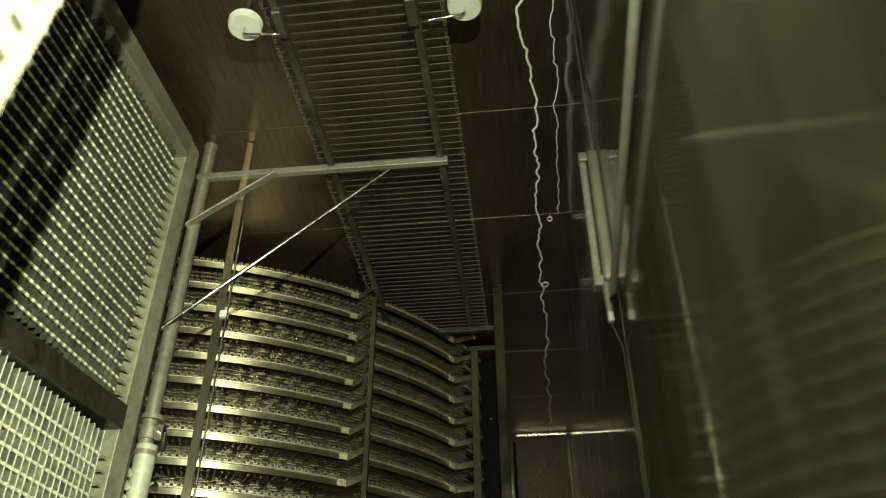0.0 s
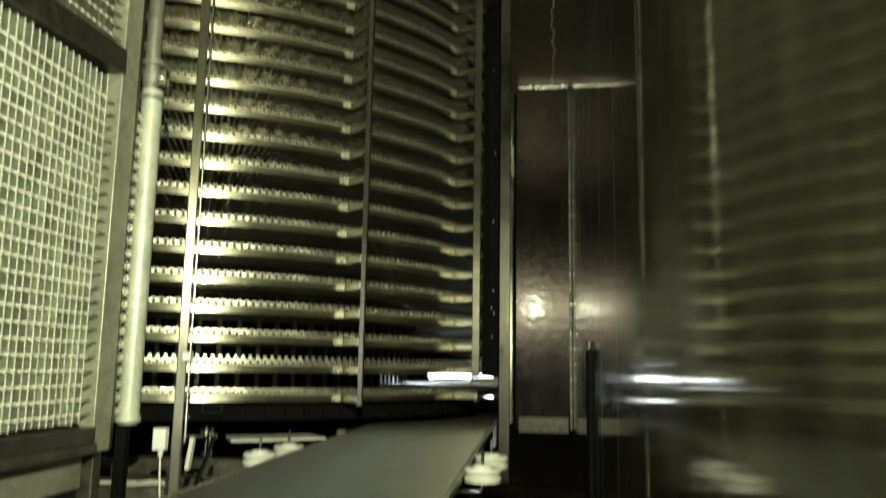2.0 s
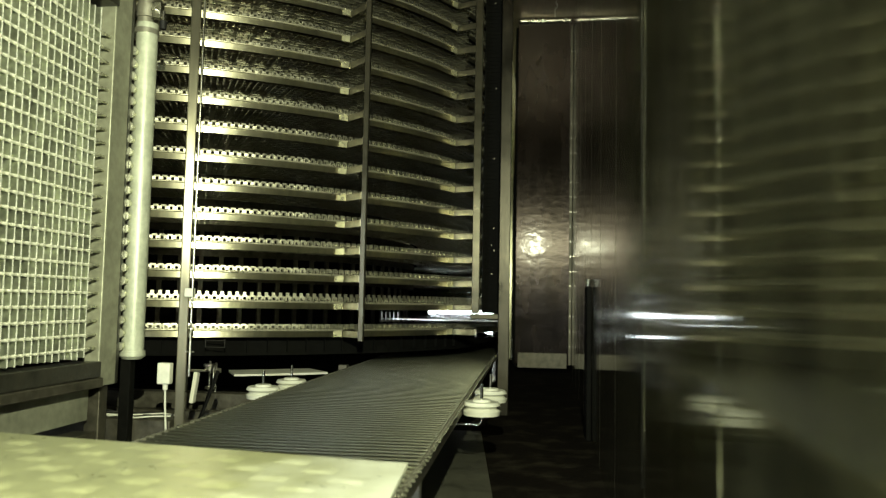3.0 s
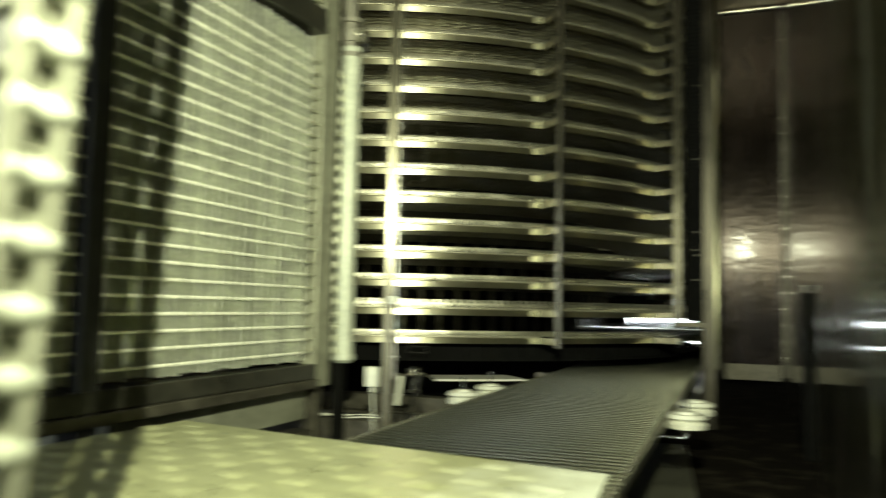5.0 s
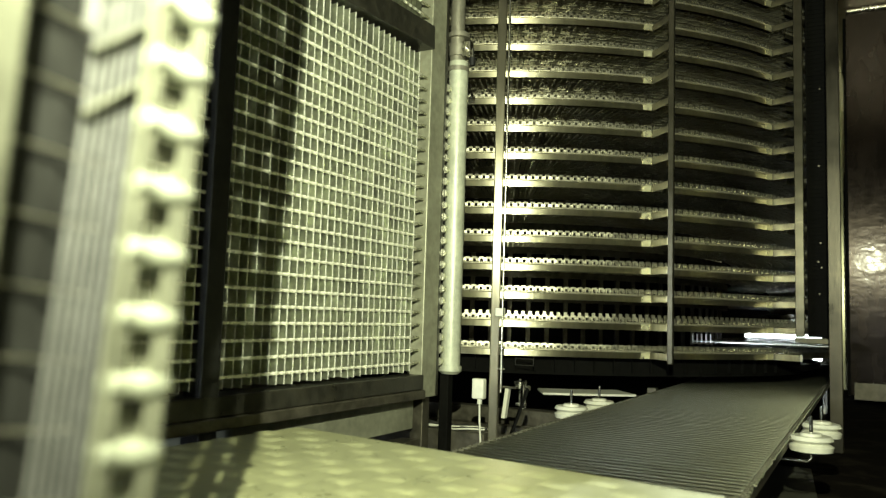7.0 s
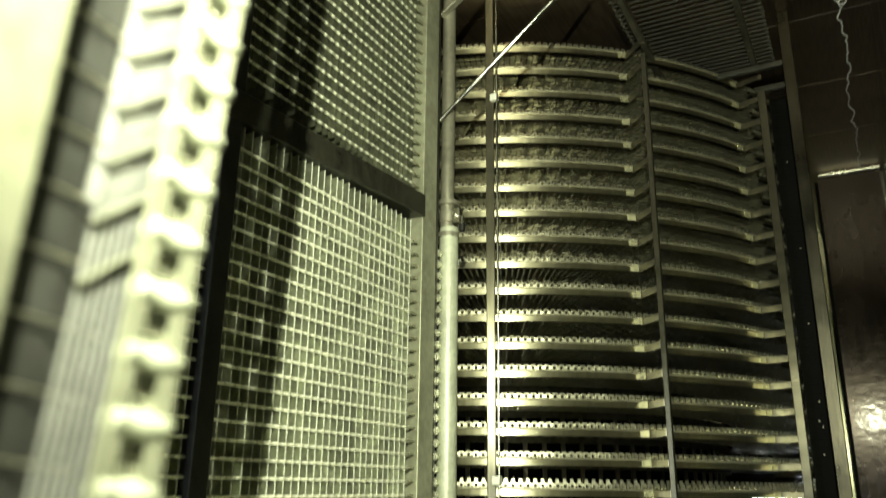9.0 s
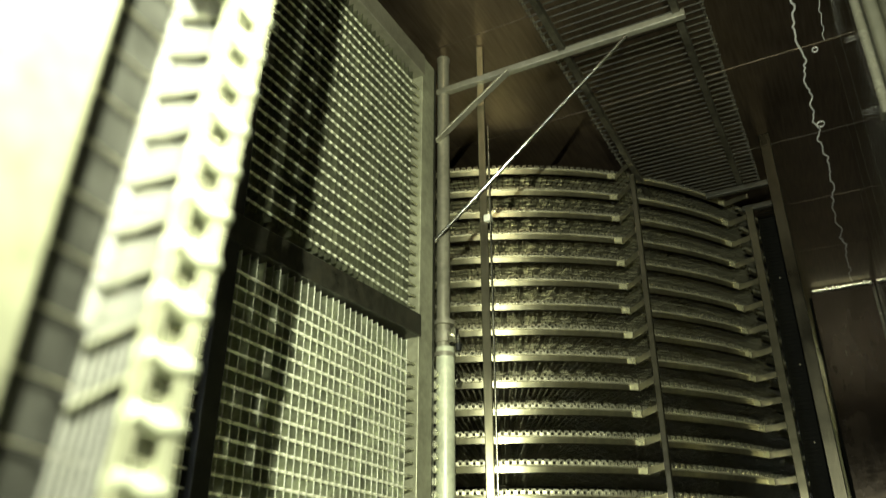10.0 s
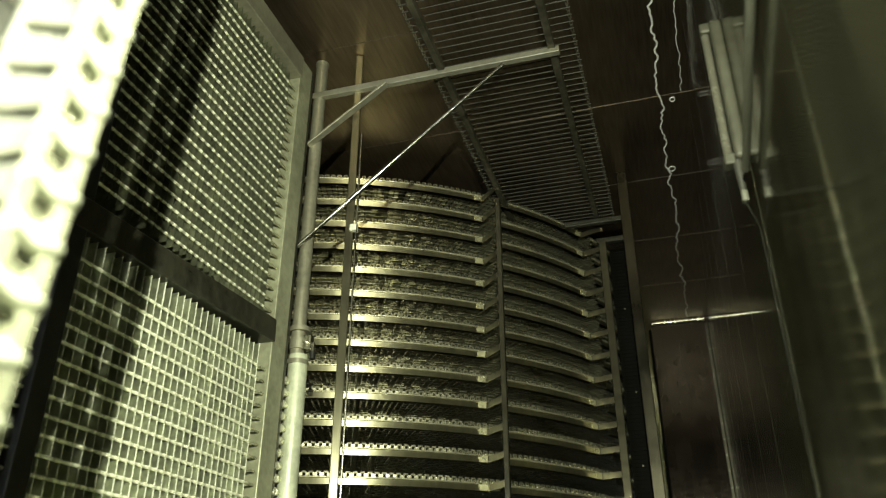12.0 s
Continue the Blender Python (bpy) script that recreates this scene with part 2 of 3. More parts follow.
def wire(name, points, r, mat, parent=None, label="", taper=1.0):
    """A tube along points."""
    curve = bpy.data.curves.new(name, "CURVE")
    curve.dimensions, curve.bevel_depth, curve.bevel_resolution = "3D", r, 2
    line = curve.splines.new("POLY")
    line.points.add(len(points) - 1)
    for n, (spot, p) in enumerate(zip(line.points, points)):
        spot.co = (*p, 1)
        spot.radius = 1 + (taper - 1) * n / len(points)
    temp = bpy.data.objects.new("temp", curve)
    me = bpy.data.meshes.new_from_object(temp)
    bpy.data.objects.remove(temp)
    me.materials.clear()
    me.materials.append(mat)
    me.shade_smooth()
    ob = new(name, me)
    ob.parent = parent
    if label:
        tagged(ob, label)
    return ob


# ---- the room ----
CEILING = 3.99
LEAN = 0.027          # the side wall spreads slowly away from the belt
WALL_X = 0.2335
END_Y = 8.68


def wall_x(y):
    return WALL_X + LEAN * y


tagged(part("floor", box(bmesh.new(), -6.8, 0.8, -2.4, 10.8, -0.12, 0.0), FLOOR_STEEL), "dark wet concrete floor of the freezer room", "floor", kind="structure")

ceiling_bm = bmesh.new()
JOINTS_Y = [-2.4, -0.89, 0.17, 1.23, 2.29, 3.35, 4.41, 5.47, 6.53, 7.59, 8.65, 10.8]
for a, b in zip(JOINTS_Y, JOINTS_Y[1:]):
    box(ceiling_bm, -6.8, 0.8, a + 0.002, b - 0.002, CEILING, CEILING + 0.08, 0.0015)
tagged(part("ceiling", ceiling_bm, CEILING_STEEL), "dark reflective sheet steel ceiling with panel joints", "ceiling", kind="structure")

wall_right = thing("wall_east", "dark polished sheet steel panel wall with upright joints", "wall", kind="structure")
PANEL_Y = [-2.4, -1.5, -0.63, 0.25] + [1.12 + 0.866 * n for n in range(10)]
PANEL_Y = [y for y in PANEL_Y if y < END_Y] + [10.8]
for a, b in zip(PANEL_Y, PANEL_Y[1:]):
    bm = bmesh.new()
    box(bm, 0, 0.1, a + 0.003, b - 0.003, 0.0, CEILING, 0.0008)
    bmesh.ops.transform(bm, matrix=Matrix(((1, LEAN, 0, WALL_X), (0, 1, 0, 0), (0, 0, 1, 0), (0, 0, 0, 1))), verts=bm.verts)
    part("wall_panel", bm, WALL_STEEL, wall_right)
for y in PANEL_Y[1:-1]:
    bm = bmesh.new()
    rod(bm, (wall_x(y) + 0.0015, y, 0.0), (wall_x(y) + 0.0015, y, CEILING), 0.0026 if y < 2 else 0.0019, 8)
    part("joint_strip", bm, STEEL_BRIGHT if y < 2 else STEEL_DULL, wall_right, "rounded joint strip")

tagged(part("wall_west", box(bmesh.new(), -6.9, -6.8, -2.5, 10.8, 0, CEILING), WALL_STEEL), "plain sheet steel wall", "wall", kind="structure")
south = bmesh.new()
box(south, -6.8, DOOR[0], -2.5, -2.4, 0, CEILING)
box(south, DOOR[1], 0.8, -2.5, -2.4, 0, CEILING)
box(south, DOOR[0], DOOR[1], -2.5, -2.4, DOOR[3], CEILING)
tagged(part("wall_south", south, WALL_STEEL), "plain sheet steel wall with an open doorway", "wall", kind="structure")

# back wall with the outfeed slot
back = bmesh.new()
SLOT = (-1.4, -0.5, 0.575, 0.672)
LOW_SLOT = (0.332, 0.362)
box(back, -6.8, SLOT[0], 10.8, 10.9, 0, CEILING)
box(back, SLOT[1], 0.8, 10.8, 10.9, 0, CEILING)
box(back, SLOT[0], SLOT[1], 10.8, 10.9, 0, LOW_SLOT[0])
box(back, SLOT[0], SLOT[1], 10.8, 10.9, LOW_SLOT[1], SLOT[2])
box(back, SLOT[0], SLOT[1], 10.8, 10.9, SLOT[3], CEILING)
tagged(part("wall_north", back, WALL_STEEL), "sheet steel wall with two lit outfeed slots", "wall", kind="structure")
tagged(part("backdrop", box(bmesh.new(), -3.6, 0.4, 11.3, 11.32, 0.1, 1.3), GLOW), "bright daylight outside the outfeed slot", "backdrop", kind="structure")

# partition beside the spiral
partition = thing("wall_partition", "brownish stainless partition panel with a riveted edge", "wall", kind="structure")
bm = box(bmesh.new(), -0.148, wall_x(END_Y) - 0.004, END_Y, END_Y + 0.05, 0.1, CEILING - 0.004)
for k in range(1, 47):
    bmesh.ops.bisect_plane(bm, geom=bm.verts[:] + bm.edges[:] + bm.faces[:], plane_co=(0, 0, 0.1 + k * 0.081), plane_no=(0, 0, 1))
for v in bm.verts:
    v.co.y -= 0.03 * math.sin((v.co.z - 1.35) / 1.25)  # the sheet is bowed
part("sheet", bm, PANEL_STEEL, partition)
part("corner_strip", box(bmesh.new(), wall_x(END_Y) - 0.034, wall_x(END_Y) - 0.006, END_Y - 0.05, END_Y - 0.034, 0.1, CEILING - 0.09, 0.001), STEEL_DARK, partition, "dull corner strip")
part("head_strip", box(bmesh.new(), -0.143, wall_x(END_Y) - 0.02, END_Y - 0.07, END_Y - 0.032, CEILING - 0.05, CEILING - 0.004, 0.012), STEEL, partition, "bright bead along the ceiling")
part("edge_strip", box(bmesh.new(), -0.178, -0.15, END_Y - 0.02, END_Y + 0.04, 0.1, CEILING - 0.09, 0.004), DRUM, partition, "folded edge strip")
part("kick_plate", box(bmesh.new(), -0.12, wall_x(END_Y) - 0.05, END_Y - 0.045, END_Y - 0.035, 0.06, 0.226, 0.003), STEEL_DARK, partition, "paler kick plate")
for n in range(22):
    z = 0.3 + n * 0.165
    part("rivet", rod(bmesh.new(), (wall_x(END_Y) - 0.02, END_Y - 0.058, z), (wall_x(END_Y) - 0.02, END_Y - 0.05, z), 0.006, 8), STEEL, partition)

# ---- the spiral conveyor ----
CENTRE = Vector((-3.15, 7.14, 0))
RADIUS = 2.92
TIERS = 19
TIER_Z = 0.545
TIER_STEP = 0.1775
BELT_WIDTH = 0.86


def ring_point(r, angle, z):
    return Vector((CENTRE.x + r * math.cos(angle), CENTRE.y + r * math.sin(angle), z))


def ring_strip(bm, r0, r1, z0, z1, a0, a1, n):
    """A bar of rectangular section bent round the spiral's axis."""
    rings = []
    for i in range(n + 1):
        a = a0 + (a1 - a0) * i / n
        rings.append([bm.verts.new(ring_point(r, a, z)) for r, z in ((r0, z0), (r1, z0), (r1, z1), (r0, z1))])
    for a, b in zip(rings, rings[1:]):
        for k in range(4):
            bm.faces.new((a[k], a[(k + 1) % 4], b[(k + 1) % 4], b[k]))
    bm.faces.new(rings[0][::-1])
    bm.faces.new(rings[-1])
    return bm


def boxes_mesh(name, blocks, mat):
    """One mesh of many turned blocks: (matrix, size)."""
    corner = np.array([(x, y, z) for x in (-0.5, 0.5) for y in (-0.5, 0.5) for z in (-0.5, 0.5)])
    faces = np.array([(0, 1, 3, 2), (4, 6, 7, 5), (0, 4, 5, 1), (2, 3, 7, 6), (0, 2, 6, 4), (1, 5, 7, 3)])
    verts, polys = [], []
    for n, (m, size) in enumerate(blocks):
        turn = np.array(m.to_3x3())
        verts.append((corner * size) @ turn.T + np.array(m.translation))
        polys.append(faces + 8 * n)
    me = bpy.data.meshes.new(name)
    me.from_pydata(np.concatenate(verts).tolist(), [], np.concatenate(polys).tolist())
    me.materials.append(mat)
    return me


spiral = thing("spiral_conveyor", "tall stainless spiral freezer conveyor with nineteen belt tiers", "conveyor")
FRONT = (math.radians(-190), math.radians(40))
POST_TOP = 3.62
POSTS = [(-1.046, 4.8), (-0.391, 5.69)]
POST_ANGLES = [math.atan2(y - CENTRE.y, x - CENTRE.x) for x, y in POSTS]

# the rail is broken beside each post
spans = [(FRONT[0], POST_ANGLES[0] - 0.004), (POST_ANGLES[0] + 0.034, POST_ANGLES[1] - 0.004), (POST_ANGLES[1] + 0.06, FRONT[1])]
rail_bm = bmesh.new()
for a0, a1 in spans:
    n = max(8, int((a1 - a0) * 28))
    ring_strip(rail_bm, RADIUS - 0.004, RADIUS, 0.0, 0.042, a0, a1, n)
    ring_strip(rail_bm, RADIUS - 0.03, RADIUS - 0.004, 0.0, 0.005, a0, a1, n)
    ring_strip(rail_bm, RADIUS - 0.03, RADIUS - 0.004, 0.037, 0.042, a0, a1, n)
lip_from = len(rail_bm.faces)
for a0, a1 in spans:
    # the rolled upper lip of the rail
    n = max(8, int((a1 - a0) * 28))
    hoops = []
    for i in range(n + 1):
        a = a0 + (a1 - a0) * i / n
        hoops.append([rail_bm.verts.new(ring_point(RADIUS + 0.003 + 0.0065 * math.cos(b), a, 0.043 + 0.0065 * math.sin(b))) for b in [k * math.pi / 4 for k in range(8)]])
    for p, q in zip(hoops, hoops[1:]):
        for k in range(8):
            rail_bm.faces.new((p[k], p[(k + 1) % 8], q[(k + 1) % 8], q[k]))
    rail_bm.faces.new(hoops[0][::-1])
    rail_bm.faces.new(hoops[-1])
rail_bm.faces.ensure_lookup_table()
for face in rail_bm.faces[lip_from:]:
    face.material_index = 1
rail_mesh = mesh_of(rail_bm, RAIL_STEEL)
rail_mesh.materials.append(RAIL_LIP)
inner_mesh = mesh_of(ring_strip(bmesh.new(), RADIUS - BELT_WIDTH - 0.01, RADIUS - BELT_WIDTH, 0.0, 0.05, *FRONT, 80), STEEL_DARK)

LINK_STEP = 0.045
steps = int((FRONT[1] - FRONT[0]) * RADIUS / LINK_STEP)
blocks, wires = [], []
rnd = random.Random(11)
for i in range(steps):
    a = FRONT[0] + (FRONT[1] - FRONT[0]) * i / steps
    turn = Matrix.Rotation(a + rnd.uniform(-0.05, 0.05), 4, "Z")
    # each link: a broad head over two narrow feet, and an inner link set half a step on
    head = Matrix.Translation(ring_point(RADIUS - 0.02, a, 0.0745)) @ turn @ Matrix.Rotation(radians(-8), 4, "Y")
    blocks.append((head, (0.012, 0.029, 0.012)))
    for side in (-0.013, 0.013):
        foot = Matrix.Translation(ring_point(RADIUS - 0.016, a + side / RADIUS, 0.058)) @ turn
        blocks.append((foot, (0.008, 0.007, 0.022)))
    inner = Matrix.Translation(ring_point(RADIUS - 0.045, a + 0.5 * LINK_STEP / RADIUS, 0.066)) @ turn
    blocks.append((inner, (0.012, 0.022, 0.018)))
    # one flat slat of the belt to each link
    m = Matrix.Translation(ring_point(RADIUS - BELT_WIDTH / 2, a, 0.05)) @ Matrix.Rotation(a, 4, "Z")
    wires.append((m, (BELT_WIDTH - 0.06, 0.029, 0.004)))
for k in range(14):
    r = RADIUS - 0.06 - k * 0.055
    n = 170
    for i in range(n):
        a = FRONT[0] + (FRONT[1] - FRONT[0]) * (i + 0.5 * (k % 2)) / n
        m = Matrix.Translation(ring_point(r, a, 0.049 - 0.006 * (i % 2))) @ Matrix.Rotation(a + 0.1 * (1 - 2 * (i % 2)), 4, "Z")
        wires.append((m, (0.006, (FRONT[1] - FRONT[0]) * r / n * 1.02, 0.005)))
link_mesh = boxes_mesh("belt_links", blocks, LINK)
pins = [(m @ Matrix.Translation((-0.01, 0, 0.015)), (0.012, 0.019, 0.022)) for m, size in blocks[::4]]
pin_mesh = boxes_mesh("belt_pins", pins, LINK)
wire_mesh = boxes_mesh("belt_wires", wires, TIER_WIRE)
# a small folded splice plate turns away from the rail beside each post
splice_mesh = mesh_of(box(bmesh.new(), 0.0, 0.004, -0.026, 0.026, 0.002, 0.042), SPLICE, False)
bracket_meshes = []
for (x, y), a in zip(POSTS, POST_ANGLES):
    # a level flat plate from the end of the rail out to the post
    bm = bmesh.new()
    beam(bm, (x - 0.008, y + 0.014, 0.021), ring_point(RADIUS - 0.002, a - 0.002, 0.021), 0.006, 0.042, 0)
    box(bm, x - 0.03, x + 0.01, y + 0.021, y + 0.027, 0.0, 0.042)
    bracket_meshes.append(mesh_of(bm, UPRIGHT, False))
for n in range(TIERS):
    tier = same_part("tier", rail_mesh, spiral, Matrix.Translation((0, 0, TIER_Z - 0.026 + n * TIER_STEP)))
    same_part("inner_rail", inner_mesh, tier)
    tagged(same_part("belt_edge", link_mesh, tier), "pale plastic edge links", kind="stuff")
    tagged(same_part("belt", wire_mesh, tier), "steel wire mesh belt", kind="stuff")
    if n == 1:
        tagged(same_part("comb", pin_mesh, tier), "upright pale belt pins", kind="stuff")
    for mesh, a in zip(bracket_meshes, POST_ANGLES):
        same_part("bracket", mesh, tier)
        for back, turn in ((0.016, -12),):
            m = Matrix.Translation(ring_point(RADIUS + 0.004, a - back, 0)) @ Matrix.Rotation(a - back + radians(turn), 4, "Z")
            same_part("splice_plate", splice_mesh, tier, m)

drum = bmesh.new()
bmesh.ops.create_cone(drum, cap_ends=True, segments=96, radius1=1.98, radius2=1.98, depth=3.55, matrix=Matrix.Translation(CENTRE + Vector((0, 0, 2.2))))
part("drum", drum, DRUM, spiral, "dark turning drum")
bar_mesh = mesh_of(box(bmesh.new(), 1.99, 2.01, -0.015, 0.015, 0.42, 3.9), STEEL_DARK, False)
for i in range(50):
    same_part("drum_bar", bar_mesh, spiral, Matrix.Translation(CENTRE) @ Matrix.Rotation(math.radians(-170 + i * 4), 4, "Z"))
base = bmesh.new()
ring_strip(base, 2.72, 3.02, 0.293, 0.305, radians(-62), radians(-51), 12)
part("base_ring", base, BOX_PLASTIC, spiral, "cream base plate")
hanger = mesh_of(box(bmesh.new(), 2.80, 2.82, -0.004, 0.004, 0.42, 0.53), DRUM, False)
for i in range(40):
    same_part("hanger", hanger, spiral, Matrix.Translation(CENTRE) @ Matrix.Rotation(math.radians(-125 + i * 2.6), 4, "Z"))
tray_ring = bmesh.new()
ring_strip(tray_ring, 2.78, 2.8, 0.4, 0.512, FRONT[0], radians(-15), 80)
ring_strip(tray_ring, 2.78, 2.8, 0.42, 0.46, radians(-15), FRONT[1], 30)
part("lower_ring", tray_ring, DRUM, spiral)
for i in range(7):
    a = math.radians(-140 + i * 24)
    part("foot", beam(bmesh.new(), ring_point(2.6, a, 0), ring_point(2.6, a, 0.31), 0.06, 0.06), STEEL_DARK, spiral)

for n, (x, y) in enumerate(POSTS):
    w = 0.034 if n == 0 else 0.056
    part("post", beam(bmesh.new(), (x, y, 0.5 if n == 0 else 0.68), (x, y, POST_TOP), w, 0.04, 0.004, (0, 1, 0)), POST_STEEL, spiral)
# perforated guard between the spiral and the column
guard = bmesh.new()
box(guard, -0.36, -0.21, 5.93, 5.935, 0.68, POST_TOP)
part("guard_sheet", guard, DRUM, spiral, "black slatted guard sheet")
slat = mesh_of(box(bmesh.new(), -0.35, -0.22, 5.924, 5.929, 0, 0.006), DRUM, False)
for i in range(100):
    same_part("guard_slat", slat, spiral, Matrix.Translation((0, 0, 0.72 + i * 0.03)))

# bolts down the guard, and the bar that ties its foot to the column
bolt = mesh_of(rod(bmesh.new(), (0, -0.012, 0), (0, 0, 0), 0.0065, 8, 0.004), STEEL_DARK)
for x, z in ((-0.285, 0.98), (-0.27, 1.16), (-0.29, 1.2), (-0.275, 1.33), (-0.28, 1.87), (-0.27, 2.42), (-0.285, 3.1)):
    same_part("guard_bolt", bolt, spiral, Matrix.Translation((x, 5.929, z)))
part("tie_bar", box(bmesh.new(), -0.425, -0.21, 5.665, 5.715, 0.64, 0.678, 0.004), POST_STEEL, spiral)

# ---- conveyors ----
BELT_X = (-1.134, -0.27)
BELT_Z = 0.33


def straight_belt(conveyor, y0, y1, z, step, rod_r, single, metal=MESH_WIRE):
    """Rods across the belt and link chains down its two sides."""
    wide, mid = BELT_X[1] - BELT_X[0], (BELT_X[0] + BELT_X[1]) / 2
    count = int((y1 - y0) / step)
    if single:
        bm = bmesh.new()
        rod(bm, (BELT_X[0] - 0.008, 0, z), (BELT_X[1] + 0.008, 0, z), rod_r, 12)
        cross = mesh_of(bm, metal)
        for i in range(count):
            same_part("rod", cross, conveyor, Matrix.Translation((random.uniform(-0.003, 0.003), y0 + i * step + random.uniform(-0.0008, 0.0008), 0)))
    else:
        rods = [(Matrix.Translation((mid, y0 + i * step, z)), (wide, rod_r * 2, rod_r * 2)) for i in range(count)]
        tagged(same_part("rods", boxes_mesh("rods", rods, MESH_WIRE), conveyor), "steel cross wires", kind="stuff")
    links = []
    for i in range(count):
        for x in BELT_X:
            inward = 1 if x < mid else -1
            for k, off in enumerate((0.0, 0.01)):
                links.append((Matrix.Translation((x + inward * off, y0 + (i + 0.5 * k) * step, z)) @ Matrix.Rotation(0.12 * inward, 4, "Z"), (0.002, step * 1.1, rod_r * 1.7)))
    tagged(same_part("side_chain", boxes_mesh("chain", links, CHAIN), conveyor), "pale link chain", kind="stuff")


infeed = thing("infeed_conveyor", "steel wire mesh infeed conveyor belt entering the spiral", "conveyor")
straight_belt(infeed, 1.7, 10.0, BELT_Z, 0.048, 0.0042, True)
# thin woven wire between the cross rods
weave = []
for i in range(int(8.28 / 0.0275)):
    for k in range(44):
        gap = (BELT_X[1] - BELT_X[0] - 0.04) / 44
        m = Matrix.Translation((BELT_X[0] + 0.02 + (k + 0.5) * gap, 1.714 + i * 0.0275, BELT_Z - 0.007 + 0.002 * (i % 2)))
        weave.append((m, (0.0018, 0.0285, 0.0016)))
tagged(same_part("mesh", boxes_mesh("mesh", weave, BLACK), infeed), "dark woven wire", kind="stuff")
part("underlay", box(bmesh.new(), BELT_X[0] + 0.02, BELT_X[1] - 0.02, 1.7, 10.0, BELT_Z - 0.03, BELT_Z - 0.018), BLACK, infeed)
for x in (BELT_X[0] + 0.02, BELT_X[1] - 0.02):
    part("side_rail", box(bmesh.new(), x - 0.012, x + 0.012, 1.7, 10.0, BELT_Z - 0.055, BELT_Z - 0.012, 0.003), STEEL_DULL, infeed)
for x, y in ((-0.33, 2.3), (-1.08, 2.3), (-0.33, 5.2), (-1.08, 5.2), (-0.33, 7.6), (-1.08, 7.6)):
    part("leg", box(bmesh.new(), x - 0.02, x + 0.02, y - 0.02, y + 0.02, 0.0, BELT_Z - 0.056, 0.003), BOX_PLASTIC if y < 3 else STEEL, infeed)


def idler(conveyor, x, y, z, out, drop):
    """A grooved plastic pulley on an axle, held by a bent rod; out: the side to which it stands off the belt."""
    bm = bmesh.new()
    for a, b, r0, r1 in ((-0.03, -0.012, 0.076, 0.08), (-0.012, 0.0, 0.08, 0.062), (0.0, 0.012, 0.062, 0.08), (0.012, 0.026, 0.08, 0.072), (0.026, 0.036, 0.04, 0.036)):
        bmesh.ops.create_cone(bm, cap_ends=True, segments=32, radius1=r0, radius2=r1, depth=b - a, matrix=Matrix.Translation((x, y, z + (a + b) / 2)))
    wheel = part("pulley", bm, WHITE_PLASTIC, conveyor, "cream grooved plastic pulley")
    part("axle", rod(bmesh.new(), (x, y, z + 0.03), (x, y, z + 0.1 * drop), 0.007, 10), STEEL_BRIGHT, wheel)
    wire("bent_rod", [(x, y, z - 0.03 * drop), (x, y, z - 0.06 * drop), (x - out * 0.012, y, z - 0.072 * drop), (x - out * 0.17, y + 0.02, z - 0.072 * drop)], 0.006, STEEL_BRIGHT, wheel)


for x, y, out in ((-1.26, 3.63, -1), (-1.23, 3.98, -1), (-0.195, 3.33, 1), (-0.18, 3.78, 1)):
    idler(infeed, x, y, 0.31, out, 1)

OVER_Z = 3.774
outfeed = thing("overhead_conveyor", "overhead steel wire outfeed conveyor under the ceiling", "conveyor")
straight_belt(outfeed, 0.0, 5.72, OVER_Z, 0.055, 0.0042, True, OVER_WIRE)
for x in (-1.055, -0.405):
    part("beam", box(bmesh.new(), x - 0.02, x + 0.02, 0.0, 5.6, OVER_Z - 0.055, OVER_Z - 0.014, 0.003), STEEL_DARK, outfeed)
for y in (5.5, 5.85):
    part("cross_beam", box(bmesh.new(), -0.66 if y < 5.6 else -0.45, -0.17, y - 0.02, y + 0.02, OVER_Z - 0.1, OVER_Z - 0.06, 0.003), BEAM_STEEL, outfeed)

for x, out in ((-1.21, -1), (-0.165, 1)):
    idler(outfeed, x, 2.33, 3.7, out, 1)
    part("clamp", box(bmesh.new(), (-1.07 if out < 0 else -0.44), (-1.02 if out < 0 else -0.385), 2.26, 2.42, OVER_Z - 0.1, OVER_Z - 0.056, 0.008), STEEL_DARK, outfeed)
    part("hanger", beam(bmesh.new(), (x, 2.33, 3.74), (x, 2.33, CEILING), 0.02, 0.02, 0.002), STEEL_DARK, outfeed)

# ---- frame members ----
tagged(part("column", box(bmesh.new(), -0.207, -0.133, 5.3, 5.36, 0, CEILING, 0.004), COLUMN_STEEL), "stainless box column from floor to ceiling", "column")

gantry = thing("support_frame", "welded stainless support frame bracing the overhead conveyor", "frame")
part("upright", beam(bmesh.new(), (-1.6, 3.47, 0), (-1.6, 3.47, CEILING - 0.002), 0.044, 0.044, 0.005, (3.6, 1.6, 0)), UPRIGHT, gantry)
part("cross_bar", beam(bmesh.new(), (-1.88, 3.44, 3.72), (-0.363, 3.44, 3.712), 0.04, 0.04, 0.003), GANTRY, gantry)
part("brace", beam(bmesh.new(), (-1.87, 3.405, 3.34), (-1.385, 3.405, 3.685), 0.012, 0.045, 0.002, (0, 1, 0)), GANTRY, gantry)
part("diagonal_rod", rod(bmesh.new(), (-1.875, 3.395, 2.67), (-0.68, 3.40, 3.655), 0.011, 12), STEEL_BRIGHT, gantry, "polished diagonal rod")

# ---- evaporator coils ----
FIN_STEP = 0.044
ROW_STEP = 0.06


